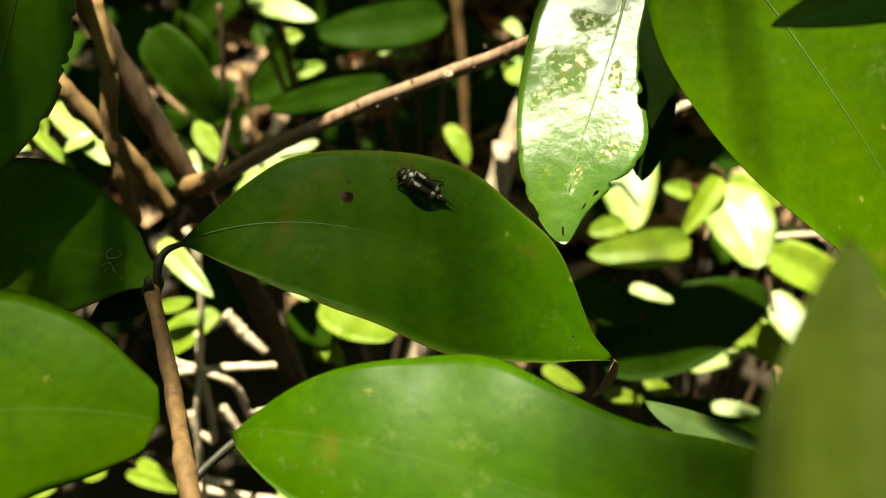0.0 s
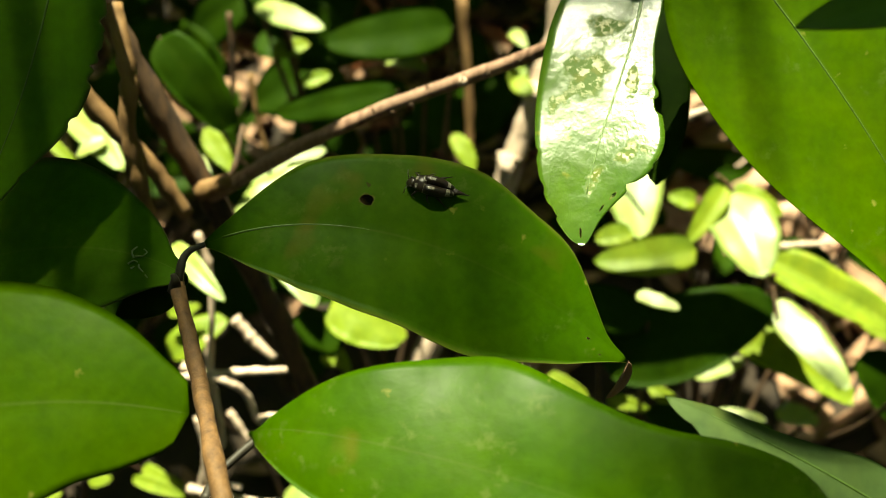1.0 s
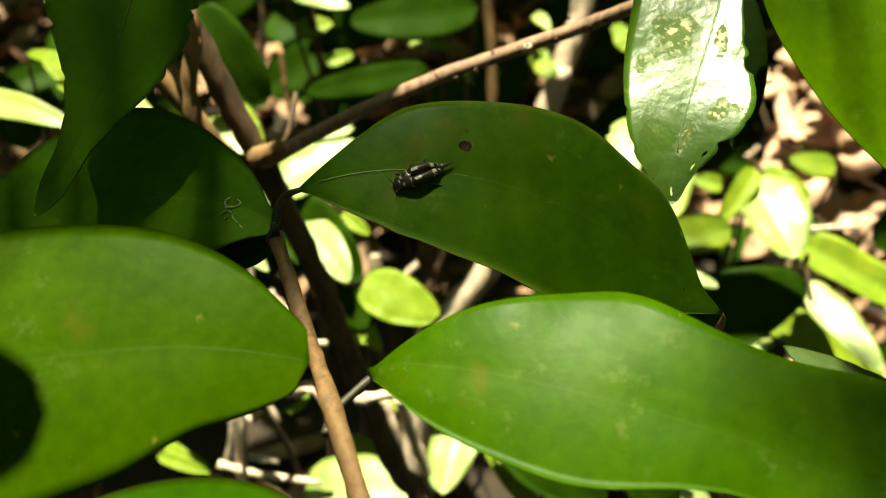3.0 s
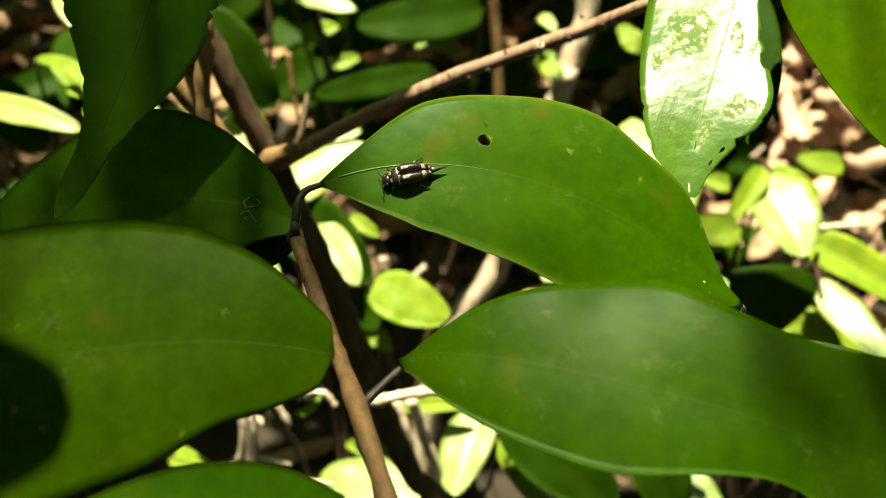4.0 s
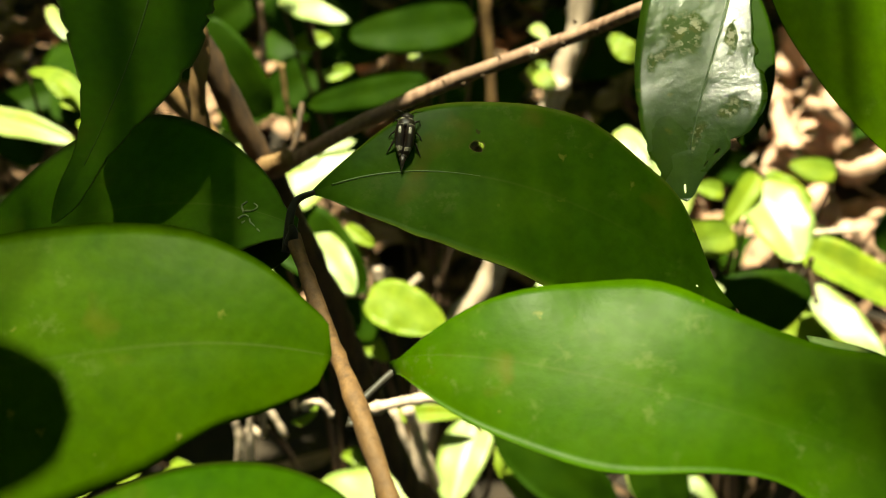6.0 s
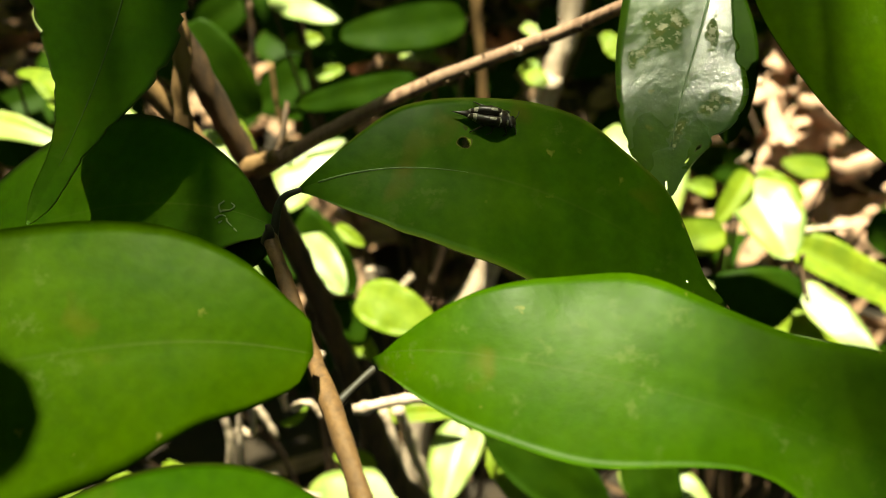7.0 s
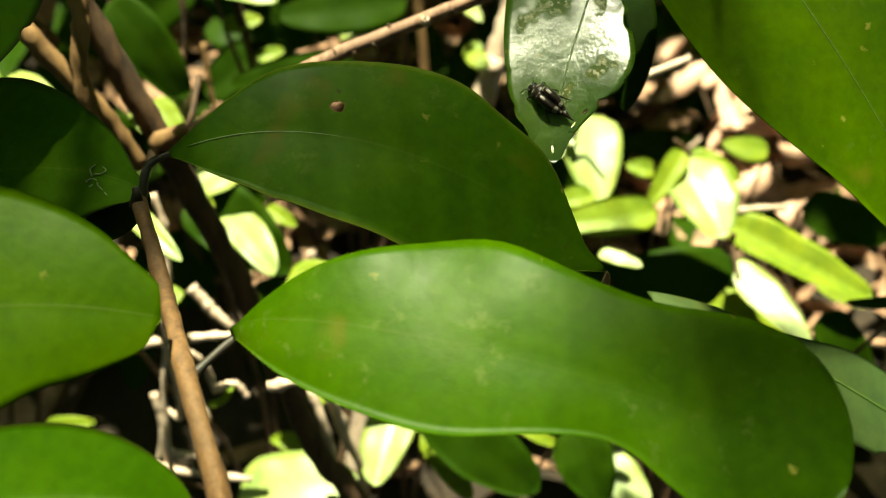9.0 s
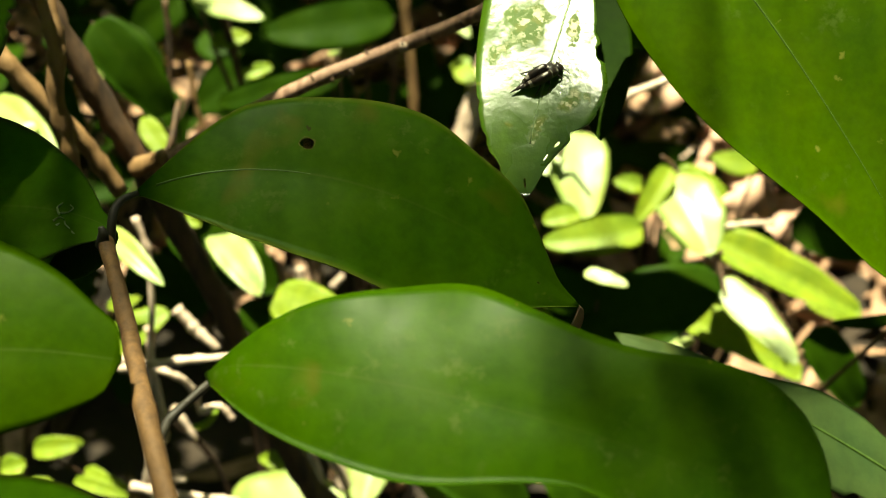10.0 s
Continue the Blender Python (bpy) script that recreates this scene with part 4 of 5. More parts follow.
TW = (-0.1243, 0.4000, 0.2384)


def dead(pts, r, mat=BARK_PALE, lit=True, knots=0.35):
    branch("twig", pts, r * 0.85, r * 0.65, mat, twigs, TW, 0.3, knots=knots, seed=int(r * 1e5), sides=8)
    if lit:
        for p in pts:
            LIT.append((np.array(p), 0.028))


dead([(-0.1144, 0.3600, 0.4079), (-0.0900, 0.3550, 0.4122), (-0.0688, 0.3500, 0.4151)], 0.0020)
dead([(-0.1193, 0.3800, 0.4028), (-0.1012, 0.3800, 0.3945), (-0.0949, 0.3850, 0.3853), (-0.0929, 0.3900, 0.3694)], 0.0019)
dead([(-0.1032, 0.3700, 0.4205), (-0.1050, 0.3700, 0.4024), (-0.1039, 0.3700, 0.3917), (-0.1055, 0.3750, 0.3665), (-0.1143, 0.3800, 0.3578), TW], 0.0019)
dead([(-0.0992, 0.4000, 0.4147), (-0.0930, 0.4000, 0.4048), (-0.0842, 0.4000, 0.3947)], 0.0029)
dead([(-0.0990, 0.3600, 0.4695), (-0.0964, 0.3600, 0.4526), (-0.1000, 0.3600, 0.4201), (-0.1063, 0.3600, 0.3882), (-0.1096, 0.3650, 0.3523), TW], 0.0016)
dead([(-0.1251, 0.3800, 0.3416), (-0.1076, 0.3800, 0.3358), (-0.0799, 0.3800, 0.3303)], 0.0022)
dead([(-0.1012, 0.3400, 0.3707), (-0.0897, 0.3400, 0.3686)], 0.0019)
# this pale twig stands for the sunlit edge of the main stem
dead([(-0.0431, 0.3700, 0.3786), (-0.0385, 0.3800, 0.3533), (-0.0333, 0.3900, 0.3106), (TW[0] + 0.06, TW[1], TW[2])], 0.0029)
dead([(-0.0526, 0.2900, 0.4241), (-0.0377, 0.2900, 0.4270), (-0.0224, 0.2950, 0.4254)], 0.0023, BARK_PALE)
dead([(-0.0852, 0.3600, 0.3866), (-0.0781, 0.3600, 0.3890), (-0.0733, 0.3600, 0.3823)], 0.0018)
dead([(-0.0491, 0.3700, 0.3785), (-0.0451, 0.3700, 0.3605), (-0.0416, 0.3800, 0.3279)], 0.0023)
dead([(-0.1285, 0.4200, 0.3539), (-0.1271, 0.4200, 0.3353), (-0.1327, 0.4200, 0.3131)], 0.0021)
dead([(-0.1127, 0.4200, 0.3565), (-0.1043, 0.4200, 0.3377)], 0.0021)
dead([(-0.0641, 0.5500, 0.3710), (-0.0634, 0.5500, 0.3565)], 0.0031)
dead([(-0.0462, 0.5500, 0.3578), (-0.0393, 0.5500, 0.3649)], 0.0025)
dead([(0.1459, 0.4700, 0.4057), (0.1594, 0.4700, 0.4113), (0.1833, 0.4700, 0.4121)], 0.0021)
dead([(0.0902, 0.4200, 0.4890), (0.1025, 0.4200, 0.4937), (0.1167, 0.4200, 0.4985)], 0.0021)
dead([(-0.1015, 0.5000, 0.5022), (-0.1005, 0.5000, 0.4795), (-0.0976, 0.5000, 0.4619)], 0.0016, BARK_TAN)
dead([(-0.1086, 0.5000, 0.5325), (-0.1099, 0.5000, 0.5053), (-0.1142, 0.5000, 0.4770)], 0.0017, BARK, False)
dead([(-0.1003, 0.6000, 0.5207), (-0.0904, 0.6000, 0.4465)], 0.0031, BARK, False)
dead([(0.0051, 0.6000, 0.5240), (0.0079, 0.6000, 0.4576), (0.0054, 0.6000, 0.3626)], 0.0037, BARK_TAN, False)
pole = thing("sapling", (-0.0335, 0.6200, 0.2641), "bare pale sapling stem leaning in the thicket", "sapling")
POLE = (-0.0335, 0.6200, 0.2641)
branch("trunk", [(POLE[0] - 0.04, POLE[1], ground_height(POLE[0] - 0.04, POLE[1]) - 0.03), POLE, (0.0083, 0.6200, 0.3389), (0.0359, 0.6200, 0.4197), (0.0530, 0.6200, 0.4661), (0.0642, 0.6200, 0.5070),
                 (0.0666, 0.6200, 0.6017)], 0.0091, 0.0060, BARK_PALE, pole, POLE, 0.3, knots=0.12)
for a, b in (((0.0308, 0.6120, 0.4146), (0.0336, 0.6120, 0.4219)), ((0.0486, 0.6120, 0.4608), (0.0506, 0.6120, 0.4677)), ((0.0153, 0.6120, 0.3578), (0.0179, 0.6120, 0.3656))):
    branch("knot", [a, b], 0.0075, 0.0068, BARK_PALE, pole, POLE, 0.5)
for p in ((0.0082, 0.6200, 0.3349), (0.0497, 0.6200, 0.4556), (0.0596, 0.6200, 0.4868)):
    LIT.append((np.array(p), 0.025))

# random leaves that fill the thicket, with deep shade put into their dark green
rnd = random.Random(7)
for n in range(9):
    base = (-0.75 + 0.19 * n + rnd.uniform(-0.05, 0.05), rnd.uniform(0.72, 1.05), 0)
    pl = plant(base, "understory plant with leaves painted dark for deep shade")
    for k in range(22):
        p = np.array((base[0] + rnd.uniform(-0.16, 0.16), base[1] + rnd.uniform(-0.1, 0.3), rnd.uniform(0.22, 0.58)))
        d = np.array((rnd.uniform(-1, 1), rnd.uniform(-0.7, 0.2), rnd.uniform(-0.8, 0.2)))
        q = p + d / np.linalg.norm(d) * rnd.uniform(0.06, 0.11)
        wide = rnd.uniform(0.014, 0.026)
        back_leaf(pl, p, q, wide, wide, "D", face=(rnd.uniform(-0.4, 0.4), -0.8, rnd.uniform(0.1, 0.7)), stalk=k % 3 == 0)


# dead leaves on the bank
def litter(count):
    r = random.Random(3)
    verts, faces = [], []
    for _ in range(count):
        x, y = r.uniform(-1.3, 1.6), r.uniform(0.6, 2.6)
        if y < 0.95 and x < 0.28 and r.random() < 0.85:
            continue
        z = ground_height(x, y) + r.uniform(0.002, 0.03)
        m = Matrix.Translation((x, y, z)) @ Euler((r.uniform(-0.7, 0.7), r.uniform(-0.7, 0.7), r.uniform(0, 6.3))).to_matrix().to_4x4()
        ln, wd, cu = r.uniform(0.025, 0.055), r.uniform(0.010, 0.022), r.uniform(-0.6, 0.9)
        b = len(verts)
        for i in range(5):
            u = i / 4
            w = wd * max(0.05, math.sin(math.pi * u ** 0.85))
            for v in (-1, 0, 1):
                verts.append(m @ Vector(((u - 0.5) * 2 * ln, v * w, cu * (w * abs(v) * 0.7 + ln * (u - 0.5) ** 2 * 2))))
        for i in range(4):
            for j in range(2):
                a = b + i * 3 + j
                faces.append((a, a + 3, a + 4, a + 1))
    tagged(mesh_object("leaf_litter", verts, faces, DEAD), "pinkish brown dead leaves strewn over soil", "leaf litter", kind="stuff")


litter(5200)
for p in ((-0.275, 1.365, 0.304), (-0.244, 1.4, 0.315), (-0.309, 1.25, 0.269), (-0.176, 1.442, 0.327), (-0.255, 1.307, 0.286)):
    LIT.append((np.array(p), 0.06))
for p in ((0.3277, 0.9500, 0.3943), (0.3654, 0.9500, 0.3493), (0.3269, 0.9500, 0.3504), (0.3817, 0.9500, 0.3928), (0.3280, 0.9000, 0.3247), (0.3724, 0.9000, 0.3070),
          (0.4002, 0.8500, 0.2638), (0.3071, 0.8500, 0.2112), (-0.3890, 0.9500, 0.4365), (-0.4078, 0.9500, 0.4049), (-0.1816, 0.9500, 0.3709)):
    LIT.append((np.array(p), 0.07))
brush = thing("dead_brush", (0.2940, 0.8000, 0.3873), "heap of curled pinkish dead leaves painted pale for sun", "dead leaves")
BR = brush.location.copy()
# dead-leaf pink made paler to carry the sun on this heap
DEAD_SUNLIT = plain_material("dead_leaf_sunlit", (0.50, 0.30, 0.215), 0.6, 0.4, 60)
rb = random.Random(21)
hub = np.array((0.3050, 0.8000, 0.3900))
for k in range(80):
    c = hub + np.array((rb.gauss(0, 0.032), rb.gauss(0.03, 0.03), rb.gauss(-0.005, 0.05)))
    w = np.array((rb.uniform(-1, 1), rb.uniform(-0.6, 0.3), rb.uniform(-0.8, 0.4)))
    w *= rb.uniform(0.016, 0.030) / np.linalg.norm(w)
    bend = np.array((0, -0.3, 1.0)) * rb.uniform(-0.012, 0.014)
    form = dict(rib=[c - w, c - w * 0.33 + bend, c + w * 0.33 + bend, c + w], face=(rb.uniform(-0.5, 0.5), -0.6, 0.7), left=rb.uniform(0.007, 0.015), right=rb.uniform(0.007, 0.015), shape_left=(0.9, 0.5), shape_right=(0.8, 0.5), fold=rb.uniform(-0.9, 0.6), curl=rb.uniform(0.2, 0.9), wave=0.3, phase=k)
    blade("dead_leaf", form, DEAD_SUNLIT, brush, BR, nu=8, nv=2)
for k in range(7):
    e = hub + np.array((rb.gauss(0, 0.05), rb.gauss(0.03, 0.03), rb.gauss(0, 0.05)))
    branch("twig", [(hub[0] + 0.02 * k - 0.06, hub[1] + 0.05, ground_height(hub[0], hub[1] + 0.05) - 0.01), tuple((e + hub) / 2 + np.array((0, 0.04, -0.03))), tuple(e)], 0.002, 0.001, BARK_PALE, brush, BR, sides=6)
LIT.append((hub, 0.075))
LIT.append((np.array((0.0350, 0.0750, 0.5660)), 0.012))
for key, us in (("LB", (0.1, 0.3, 0.5)), ("D", (0.15, 0.35, 0.55, 0.75)), ("TL", (0.4, 0.6, 0.8)), ("B", (0.7, 0.9)), ("G", (0.2,)), ("C", (0.1, 0.3, 0.5, 0.7, 0.9)), ("B", (0.1, 0.3, 0.5)), ("L", (0.05, 0.25, 0.45)), ("R", (0.25, 0.45, 0.65, 0.85)), ("H", (0.35, 0.55, 0.75, 0.95))):
    for u in us:
        LIT.append((surface(FORMS[key], u, 0.0)[0], 0.028))
for p in ((0.0044, 0.2970, 0.5376), (-0.0125, 0.3000, 0.5318), (0.0174, 0.2900, 0.5433), (-0.0926, 0.2860, 0.5394), (-0.0889, 0.3050, 0.5044), (-0.0519, 0.1780, 0.5027), (-0.0484, 0.1720, 0.4859)):
    LIT.append((np.array(p), 0.02))


# ---- unseen trees added round the place to shape its light ----
CROWN = leaf_material("crown_leaf", (0.050, 0.100, 0.006), (2.2, 1.9, 0.5), 0.5, 0.5, spots=0.1)


def leaf_mass(name, places, parent, label=""):
    """Many small leaves in one mesh: rows of place, length, width and turn."""
    verts, faces, uvs = [], [], []
    for c, ln, wd, e in places:
        m = Matrix.Translation(c) @ e.to_matrix().to_4x4()
        b = len(verts)
        for u, w in ((0, 0.06), (0.3, 0.85), (0.6, 0.9), (1, 0.04)):
            for v in (-1, 0, 1):
                verts.append(m @ Vector(((u - 0.5) * ln, v * w * wd / 2, 0.15 * wd * abs(v) * w - 0.1 * ln * (u - 0.4) ** 2)))
                uvs.append((u, 0.5 + v * 0.5))
        for i in range(3):
            for j in range(2):
                a = b + i * 3 + j
                faces.append((a, a + 3, a + 4, a + 1))
    ob = mesh_object(name, verts, faces, CROWN, parent, uvs, smooth=False, label=label)
    ob["kind"] = "stuff"
    return ob


def canopy():
    r = random.Random(11)
    s = np.array(SUN_WAY)
    cs = np.array([c for c, _ in LIT])
    rs = np.array([q for _, q in LIT])
    rows = []
    # no crown leaf stays between the sun and a place in LIT
    for _ in range(17000):
        c = np.array((r.uniform(-1.3, 1.5), r.uniform(-0.3, 2.5), r.uniform(1.15, 1.6)))
        ln, wd = r.uniform(0.05, 0.09), r.uniform(0.03, 0.055)
        d = c - cs
        far = np.linalg.norm(d - np.outer(d @ s, s), axis=1)
        if (far < rs + ln * 0.33).any():
            continue
        rows.append((c, ln, wd, Euler((r.uniform(-0.5, 0.5), r.uniform(-0.5, 0.5), r.uniform(0, 6.3)))))
    # coarse outer leaves, added to cut down the sky's light
    for _ in range(2600):
        a, q = r.uniform(0, 6.283), r.uniform(1.5, 8.5)
        c = np.array((q * math.cos(a), 0.7 + q * math.sin(a), r.uniform(2.6, 3.6)))
        d = c - cs
        if (np.linalg.norm(d - np.outer(d @ s, s), axis=1) < rs + 0.3).any():
            continue
        rows.append((c, 0.7, 0.4, Euler((r.uniform(-0.6, 0.6), r.uniform(-0.6, 0.6), r.uniform(0, 6.3)))))
    tree = thing("tree", (-1.9, -2.0, ground_height(-1.9, -2.0)), "unseen tree added overhead, its crown open where sun should fall", "tree")
    at = tuple(tree.location)
    branch("trunk", [at, (-1.85, -2.0, 1.0), (-1.9, -1.9, 2.3), (-1.7, -1.8, 3.6)], 0.11, 0.07, BARK, tree, at)
    branch("limb", [(-1.9, -1.9, 1.5), (-1.5, -0.6, 1.6), (-1.3, 0.9, 1.5), (-0.6, 2.0, 1.5)], 0.05, 0.015, BARK, tree, at)
    branch("limb", [(-1.88, -1.9, 2.4), (-0.6, -1.7, 2.3), (1.4, -0.9, 1.7), (1.6, 1.2, 1.5)], 0.04, 0.012, BARK, tree, at)
    crown = leaf_mass("crown", rows, tree)
    crown.location = -Vector(at)
    # leaf ring out of view, added to block light from the sky's sides
    walls = []
    for _ in range(4200):
        a, q = r.uniform(0, 6.283), r.uniform(5.0, 8.5)
        x, y = q * math.cos(a), q * math.sin(a)
        walls.append(((x, y, ground_height(x, y) + r.uniform(0.0, 3.4)), 0.6, 0.35, Euler((r.uniform(0, 6.3), r.uniform(0, 6.3), r.uniform(0, 6.3)))))
    tagged(leaf_mass("unseen_thicket", walls, None), "unseen ring of forest leaves added to hold back the sky", "thicket", kind="stuff")


canopy()

# unseen feathery fronds, added high overhead as lattices that thin the sunlight
def fern(place, step, width, count, deep):
    ob = thing("shade_frond", place, "unseen feathery frond added high overhead to dim the sun", "fern", "overhead fronds")
    half = step * (count - 1) / 2
    branch("rachis", [(-half, deep / 2, 0.01), (-half / 3, deep / 2, 0.0), (half / 3, deep / 2, 0.0), (half + 0.3, deep / 2, 0.02)], 0.0007, 0.0012, BARK_TAN, ob, sides=6)
    for k in range(count):
        x = -half + step * k
        pin = dict(rib=[(x, deep / 2, 0), (x, deep / 6, 0.001), (x + 0.001, -deep / 6, 0.001), (x + 0.002, -deep / 2, -0.002)], face=(0, 0, 1),
                   left=width / 2, right=width / 2, shape_left=(0.8, 0.3), shape_right=(0.8, 0.3))
        blade("pinna", pin, LEAF_SHADE_LIFTED, ob, nu=6, nv=1)
    return ob


FROND = Vector(surface(FORMS["C"], 0.5, 0.0)[0]) + SUN_WAY * 2.4
FROND_B = Vector(surface(FORMS["H"], 0.65, 0.0)[0]) + SUN_WAY * 2.5
frond = fern(FROND, 0.0085, 0.0068, 21, 0.07)
FROND_C = Vector(surface(FORMS["B"], 0.45, 0.0)[0]) + SUN_WAY * 2.3
frond_c = fern(FROND_C, 0.0085, 0.0034, 16, 0.08)
fern(Vector((-0.0986, 0.2040, 0.5308)) + SUN_WAY * 2.0, 0.0055, 0.0043, 20, 0.085)
fern(Vector((0.0432, 0.1375, 0.5150)) + SUN_WAY * 1.9, 0.0055, 0.0034, 9, 0.024)
fern(Vector((0.0629, 0.1271, 0.4967)) + SUN_WAY * 1.9, 0.0055, 0.0038, 11, 0.036)
FROND_D = Vector(surface(FORMS["L"], 0.3, 0.0)[0]) + SUN_WAY * 2.35
frond_d = fern(FROND_D, 0.0085, 0.0040, 15, 0.10)
FROND_E = Vector(surface(FORMS["R"], 0.6, 0.3)[0]) + SUN_WAY * 2.45
frond_e = fern(FROND_E, 0.0085, 0.0030, 14, 0.075)
frond_b = fern(FROND_B, 0.0060, 0.0051, 12, 0.055)

# ---- beetle ----
def shell(name, rows, mat, parent, sides=14):
    """A closed body through rings of (x, z, half width, half height)."""
    verts, faces = [], []
    for x, z, w, h in rows:
        for j in range(sides):
            a = 2 * math.pi * j / sides
            verts.append((x, w * math.cos(a), z + h * math.sin(a)))
    for i in range(len(rows) - 1):
        for j in range(sides):
            k = (j + 1) % sides
            faces.append((i * sides + j, (i + 1) * sides + j, (i + 1) * sides + k, i * sides + k))
    faces.append(tuple(range(sides)))
    faces.append(tuple((len(rows) - 1) * sides + j for j in range(sides - 1, -1, -1)))
    return mesh_object(name, verts, faces, mat, parent)


def hairy(name, bands):
    """Near-black, silky chitin with pale hair bands: (from, to, inner, outer) in x and |y|, in metres."""
    m, n, l, b = material(name, 0.36)
    b.inputs["Specular IOR Level"].default_value = 0.5
    tc = n.new("ShaderNodeTexCoord")
    ax = n.new("ShaderNodeSeparateXYZ")
    l.new(tc.outputs["Object"], ax.inputs[0])
    grain = noise_tex(n, l, tc.outputs["Object"], 2500, 3)
    col = ramp(n, l, grain, [(0.3, (0.006, 0.004, 0.003)), (0.7, (0.022, 0.012, 0.008))])
    wob = maths(n, l, "MULTIPLY", maths(n, l, "SUBTRACT", noise_tex(n, l, tc.outputs["Object"], 900, 1), 0.5), 0.0006)
    x, y = maths(n, l, "ADD", ax.outputs[0], wob), maths(n, l, "ABSOLUTE", ax.outputs[1])
    for a, c, p, q in bands:
        k = maths(n, l, "MULTIPLY", maths(n, l, "GREATER_THAN", x, a), maths(n, l, "LESS_THAN", x, c))
        k = maths(n, l, "MULTIPLY", k, maths(n, l, "MULTIPLY", maths(n, l, "GREATER_THAN", y, p), maths(n, l, "LESS_THAN", y, q)))
        k = maths(n, l, "MULTIPLY", k, ramp(n, l, grain, [(0.35, (0.35,) * 3), (0.6, (1, 1, 1))]))
        col = mixed(n, l, k, col, (0.33, 0.30, 0.25))
    l.new(col, b.inputs["Base Color"])
    bp = n.new("ShaderNodeBump")
    bp.inputs["Strength"].default_value, bp.inputs["Distance"].default_value = 0.5, 0.00008
    l.new(grain, bp.inputs["Height"])
    l.new(bp.outputs["Normal"], b.inputs["Normal"])
    return m


beetle = thing("beetle", (0, 0, 0.5), "small dark hump-backed beetle with pale bands and a pointed tail", "beetle")
CHITIN = hairy("beetle_black", [])
ELYTRA = hairy("beetle_wing_cases", [(0.0006, 0.0018, 0.0007, 0.0013), (-0.0027, -0.0019, 0.0002, 0.0018), (-0.0037, -0.0033, 0.0, 0.0008)])
COLLAR = hairy("beetle_collar", [(0.0023, 0.0028, 0.0003, 0.003), (0.0040, 0.0044, 0.0004, 0.0012)])
mm = 0.00114
for sd in (-1, 1):
    case = shell("wing_case", [(x * mm, z * mm, w * mm, h * mm) for x, z, w, h in
                 [(-3.2, 1.05, 0.2, 0.30), (-3.0, 1.1, 0.42, 0.55), (-2.2, 1.3, 0.66, 0.85), (-1.0, 1.5, 0.80, 1.1), (0.4, 1.65, 0.9, 1.25), (1.6, 1.7, 0.9, 1.25), (2.2, 1.65, 0.78, 1.1),
                  (2.4, 1.6, 0.5, 0.8)]], ELYTRA, beetle)
    for vx in case.data.vertices:
        vx.co.y += sd * 0.86 * mm * (1 if vx.co.x > -0.0025 else 0.6)
shell("belly", [(x * mm, z * mm, w * mm, h * mm) for x, z, w, h in
      [(-3.6, 0.8, 0.4, 0.3), (-2.4, 0.85, 1.0, 0.5), (-0.5, 0.9, 1.45, 0.65), (1.5, 0.9, 1.5, 0.65), (3.0, 0.9, 1.1, 0.5)]], CHITIN, beetle)
shell("tail", [(x * mm, z * mm, w * mm, h * mm) for x, z, w, h in
      [(-6.0, 0.75, 0.05, 0.05), (-5.0, 0.85, 0.2, 0.16), (-4.0, 0.95, 0.45, 0.32), (-2.8, 1.05, 0.8, 0.5)]], CHITIN, beetle)
shell("thorax", [(x * mm, z * mm, w * mm, h * mm) for x, z, w, h in
      [(2.0, 1.55, 1.5, 1.05), (2.5, 1.55, 1.65, 1.1), (3.2, 1.45, 1.5, 1.0), (3.8, 1.3, 1.15, 0.85), (4.0, 1.2, 0.8, 0.6)]], COLLAR, beetle)
head = shell("head", [(x * mm, z * mm, w * mm, h * mm) for x, z, w, h in
             [(3.8, 1.15, 0.75, 0.6), (4.3, 1.0, 1.0, 0.75), (4.8, 0.8, 0.9, 0.65), (5.2, 0.6, 0.5, 0.4), (5.35, 0.5, 0.2, 0.2)]], CHITIN, beetle)
EYE_MAT = plain_material("beetle_eye", (0.01, 0.008, 0.007), 0.15, 0.2, 3000)
for sd in (-1, 1):
    e = shell("eye", [(x * mm, 0.0, w * mm, w * mm) for x, w in [(-0.35, 0.05), (-0.22, 0.28), (0, 0.38), (0.22, 0.28), (0.35, 0.05)]], EYE_MAT, head, 10)
    e.location = (4.5 * mm, sd * 0.8 * mm, 1.05 * mm)
    tube("antenna", [(4.9 * mm, sd * 0.5 * mm, 0.9 * mm), (5.4 * mm, sd * 1.3 * mm, 1.1 * mm), (5.5 * mm, sd * 2.2 * mm, 0.9 * mm)], [0.09 * mm, 0.08 * mm, 0.1 * mm], CHITIN, head, 6)
    for fx, tx, reach in ((3.2, 4.0, 2.1), (1.6, 1.2, 2.5), (0.2, -1.8, 2.6)):
        tube("leg", [(fx * mm, sd * 0.9 * mm, 0.8 * mm), ((fx * 0.6 + tx * 0.4) * mm, sd * reach * 0.75 * mm, 1.1 * mm), (tx * mm, sd * reach * mm, 0.35 * mm),
                     ((tx - 0.7) * mm, sd * (reach + 0.35) * mm, 0.06 * mm)], [0.28 * mm, 0.22 * mm, 0.13 * mm, 0.07 * mm], CHITIN, beetle, 7)


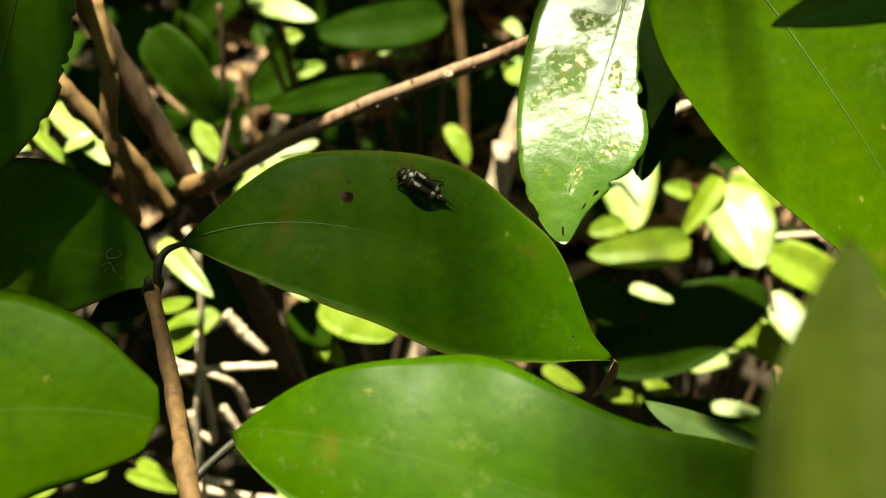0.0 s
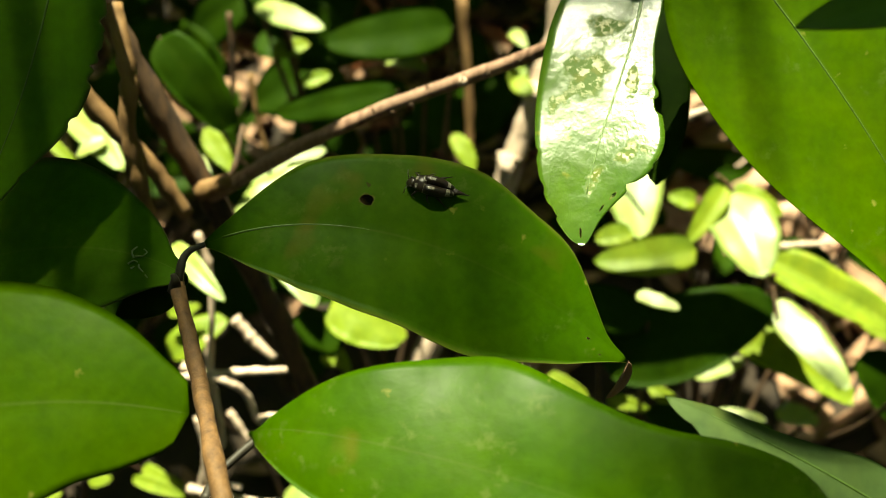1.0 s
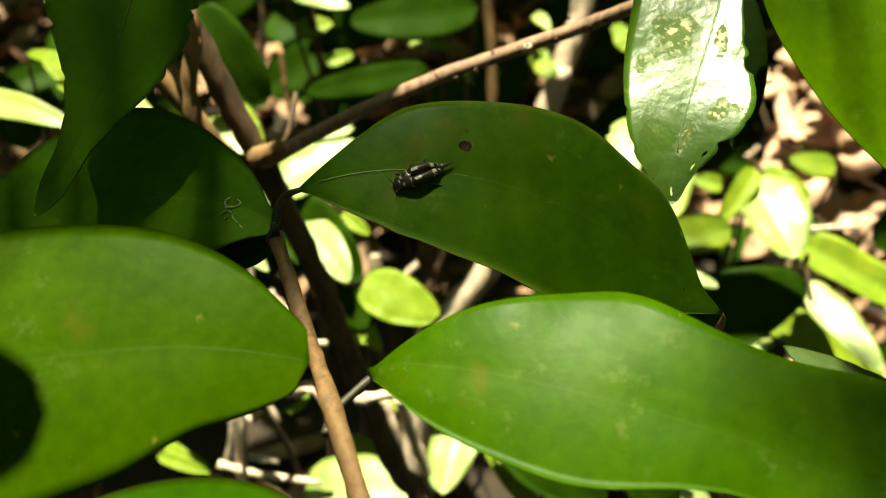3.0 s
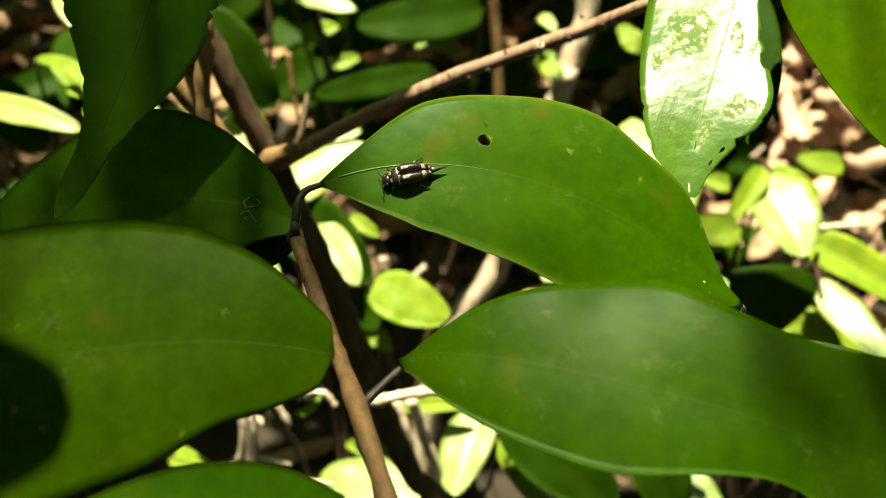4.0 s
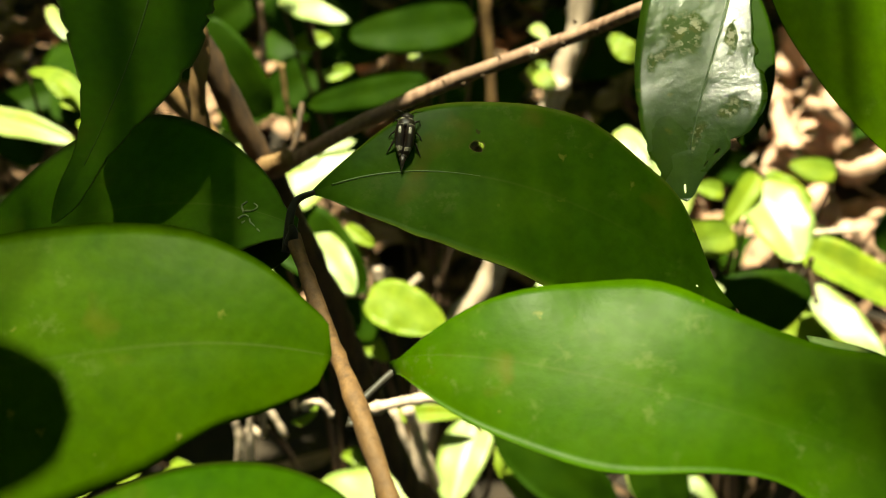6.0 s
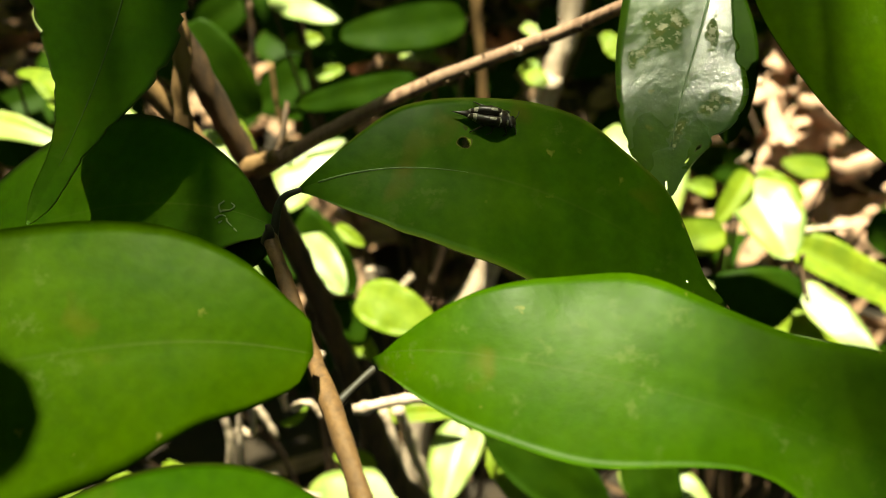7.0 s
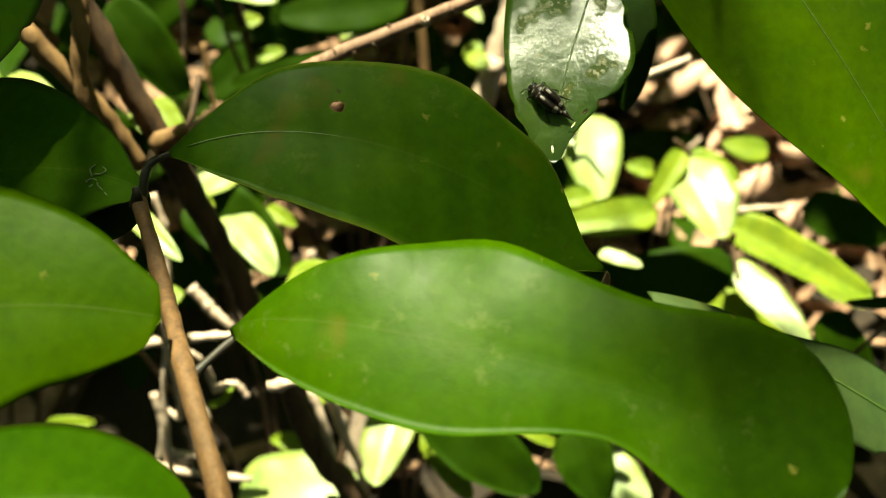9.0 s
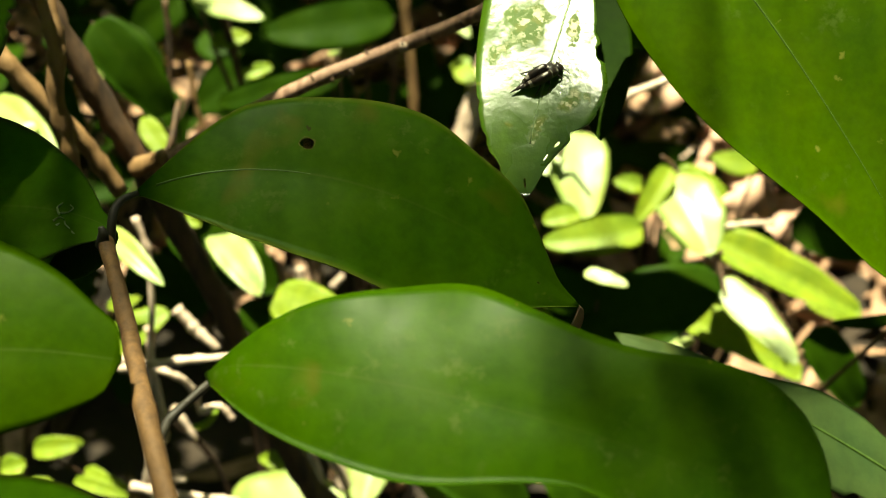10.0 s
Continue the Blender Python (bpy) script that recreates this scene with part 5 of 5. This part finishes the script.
# ---- what moves ----
def motions():
    side, fall = Vector((1, 0, 0)), Vector((0, -0.37, -0.93))

    def drift(key, t):
        """How far a leaf has drifted from its rest, in metres."""
        rows = SWAY.get(key)
        if not rows:
            return Vector((0, 0, 0))
        unit = 0.19 / 1765 if key == "C" else 0.15 / 1765
        ts = [q[0] for q in rows]
        return side * float(np.interp(t, ts, [q[1] for q in rows])) * unit + fall * float(np.interp(t, ts, [q[2] for q in rows])) * unit

    for key, rows in SWAY.items():
        ob = LEAVES[key]
        base = ob.location.copy()
        walk(ob, [(q[0], Matrix.Translation(base + drift(key, q[0]))) for q in rows])
    # the near leaf flicks past and is bent away
    home = LEAVES["N"].location.copy()
    walk(LEAVES["N"], [(t, Matrix.Translation(home + (side * a + fall * b) * (0.076 / 1765))) for t, a, b in (
        (0, 0, 0), (0.1, 120, 260), (0.2, 230, 430), (0.3, 200, 430), (0.4, 30, 110), (0.5, 170, 110), (0.6, 300, 220), (0.8, 300, 300), (1.0, 150, 340), (1.2, 320, 480), (2, 600, 900), (10, 600, 900))])
    # the added fronds slide in and out to dim and brighten single leaves
    walk(frond, [(t, Matrix.Translation(FROND + Vector((x, 0, 0)))) for t, x in (
        (0, -0.070), (1.5, -0.070), (2.2, -0.045), (2.7, -0.040), (3.4, -0.07), (3.9, -0.13), (5.0, -0.13), (5.5, -0.075), (6.3, -0.02), (6.9, 0.0), (8.4, 0.0), (9.5, -0.004), (10, -0.02))])
    walk(frond_c, [(t, Matrix.Translation(FROND_C + Vector((0, y, 0)))) for t, y in (
        (0, -0.16), (2.6, -0.16), (3.6, -0.02), (3.9, 0.0), (5.1, 0.0), (5.6, -0.05), (6.7, -0.10), (7.4, -0.02), (8.2, -0.02), (9.0, -0.07), (9.5, -0.030), (10, -0.020))])
    walk(frond_d, [(t, Matrix.Translation(FROND_D + Vector((0, y, 0)))) for t, y in (
        (0, -0.09), (1.6, -0.09), (2.4, -0.11), (3.6, -0.04), (3.9, 0.0), (5.0, 0.0), (5.4, -0.09), (6.8, -0.19), (10, -0.20))])
    walk(frond_e, [(t, Matrix.Translation(FROND_E + Vector((0, y, 0)))) for t, y in (
        (0, 0.15), (5.6, 0.15), (6.8, 0.06), (7.5, 0.0), (10, 0.0))])
    walk(frond_b, [(t, Matrix.Translation(FROND_B + Vector((0, y, 0)))) for t, y in (
        (0, 0.034), (1.2, 0.034), (2.0, 0.036), (2.5, 0.01), (2.9, 0.02), (3.7, 0.16), (5.1, 0.16), (5.6, 0.045), (6.2, 0.0), (8.5, 0.0), (9.0, 0.016), (9.5, 0.024), (10, 0.06))])
    # the beetle's way over two leaves: seconds, leaf, where it stands on the blade and where it heads
    rows = []
    for t, key, u, v, u2, v2 in (
        (0, "C", 0.481, -0.610, 0.466, -0.640),
        (0.5, "C", 0.461, -0.630, 0.449, -0.630),
        (1, "C", 0.469, -0.620, 0.451, -0.620),
        (1.2, "C", 0.454, -0.530, 0.441, -0.470),
        (1.5, "C", 0.421, -0.260, 0.409, -0.200),
        (1.8, "C", 0.351, -0.070, 0.333, -0.040),
        (2, "C", 0.326, -0.050, 0.308, -0.040),
        (2.5, "C", 0.281, 0.060, 0.266, 0.100),
        (2.7, "C", 0.278, 0.060, 0.233, 0.240),
        (3.8, "C", 0.203, 0.190, 0.153, 0.300),
        (4, "C", 0.203, 0.210, 0.185, 0.250),
        (4.5, "C", 0.206, 0.160, 0.190, 0.190),
        (5, "C", 0.195, 0.160, 0.180, 0.100),
        (5.2, "C", 0.198, -0.290, 0.188, -0.440),
        (5.5, "C", 0.198, -0.190, 0.195, -0.330),
        (5.7, "C", 0.201, -0.330, 0.201, -0.710),
        (6.8, "C", 0.318, -0.670, 0.341, -0.870),
        (7, "C", 0.378, -0.700, 0.391, -0.690),
        (7.2, "C", 0.436, -0.690, 0.451, -0.650),
        (7.5, "C", 0.529, -0.410, 0.544, -0.400),
        (7.8, "C", 0.629, -0.800, 0.637, -0.920),
        (8, "C", 0.632, -0.860, 0.639, -0.980),
        (8.2, "C", 0.662, -1.070, 0.674, -1.070),
        (8.4, "C", 0.694, -1.070, 0.694, -1.070),
        (8.5, "C", 0.694, -1.070, 0.689, -1.070),
        (8.6, "H", 0.865, -0.070, 0.845, -0.120),
        (8.8, "H", 0.827, 0.070, 0.802, 0.090),
        (9, "H", 0.832, 0.170, 0.820, 0.300),
        (9.2, "H", 0.825, 0.090, 0.827, 0.240),
        (9.5, "H", 0.810, 0.300, 0.807, 0.440),
        (9.7, "H", 0.737, 0.380, 0.712, 0.380),
        (9.8, "H", 0.714, 0.320, 0.689, 0.310),
        (10, "H", 0.659, 0.090, 0.644, 0.010),
    ):
        p, n = surface(FORMS[key], u, v)
        q, _ = surface(FORMS[key], u2, v2)
        z = Vector(n).normalized()
        x = Vector(q - p)
        x = (x - z * x.dot(z)).normalized()
        y = z.cross(x)
        m = Matrix((x, y, z)).transposed().to_4x4()
        m.translation = Vector(p) + drift(key, t) + z * 0.0001
        rows.append((t, m))
    walk(beetle, rows)


motions()
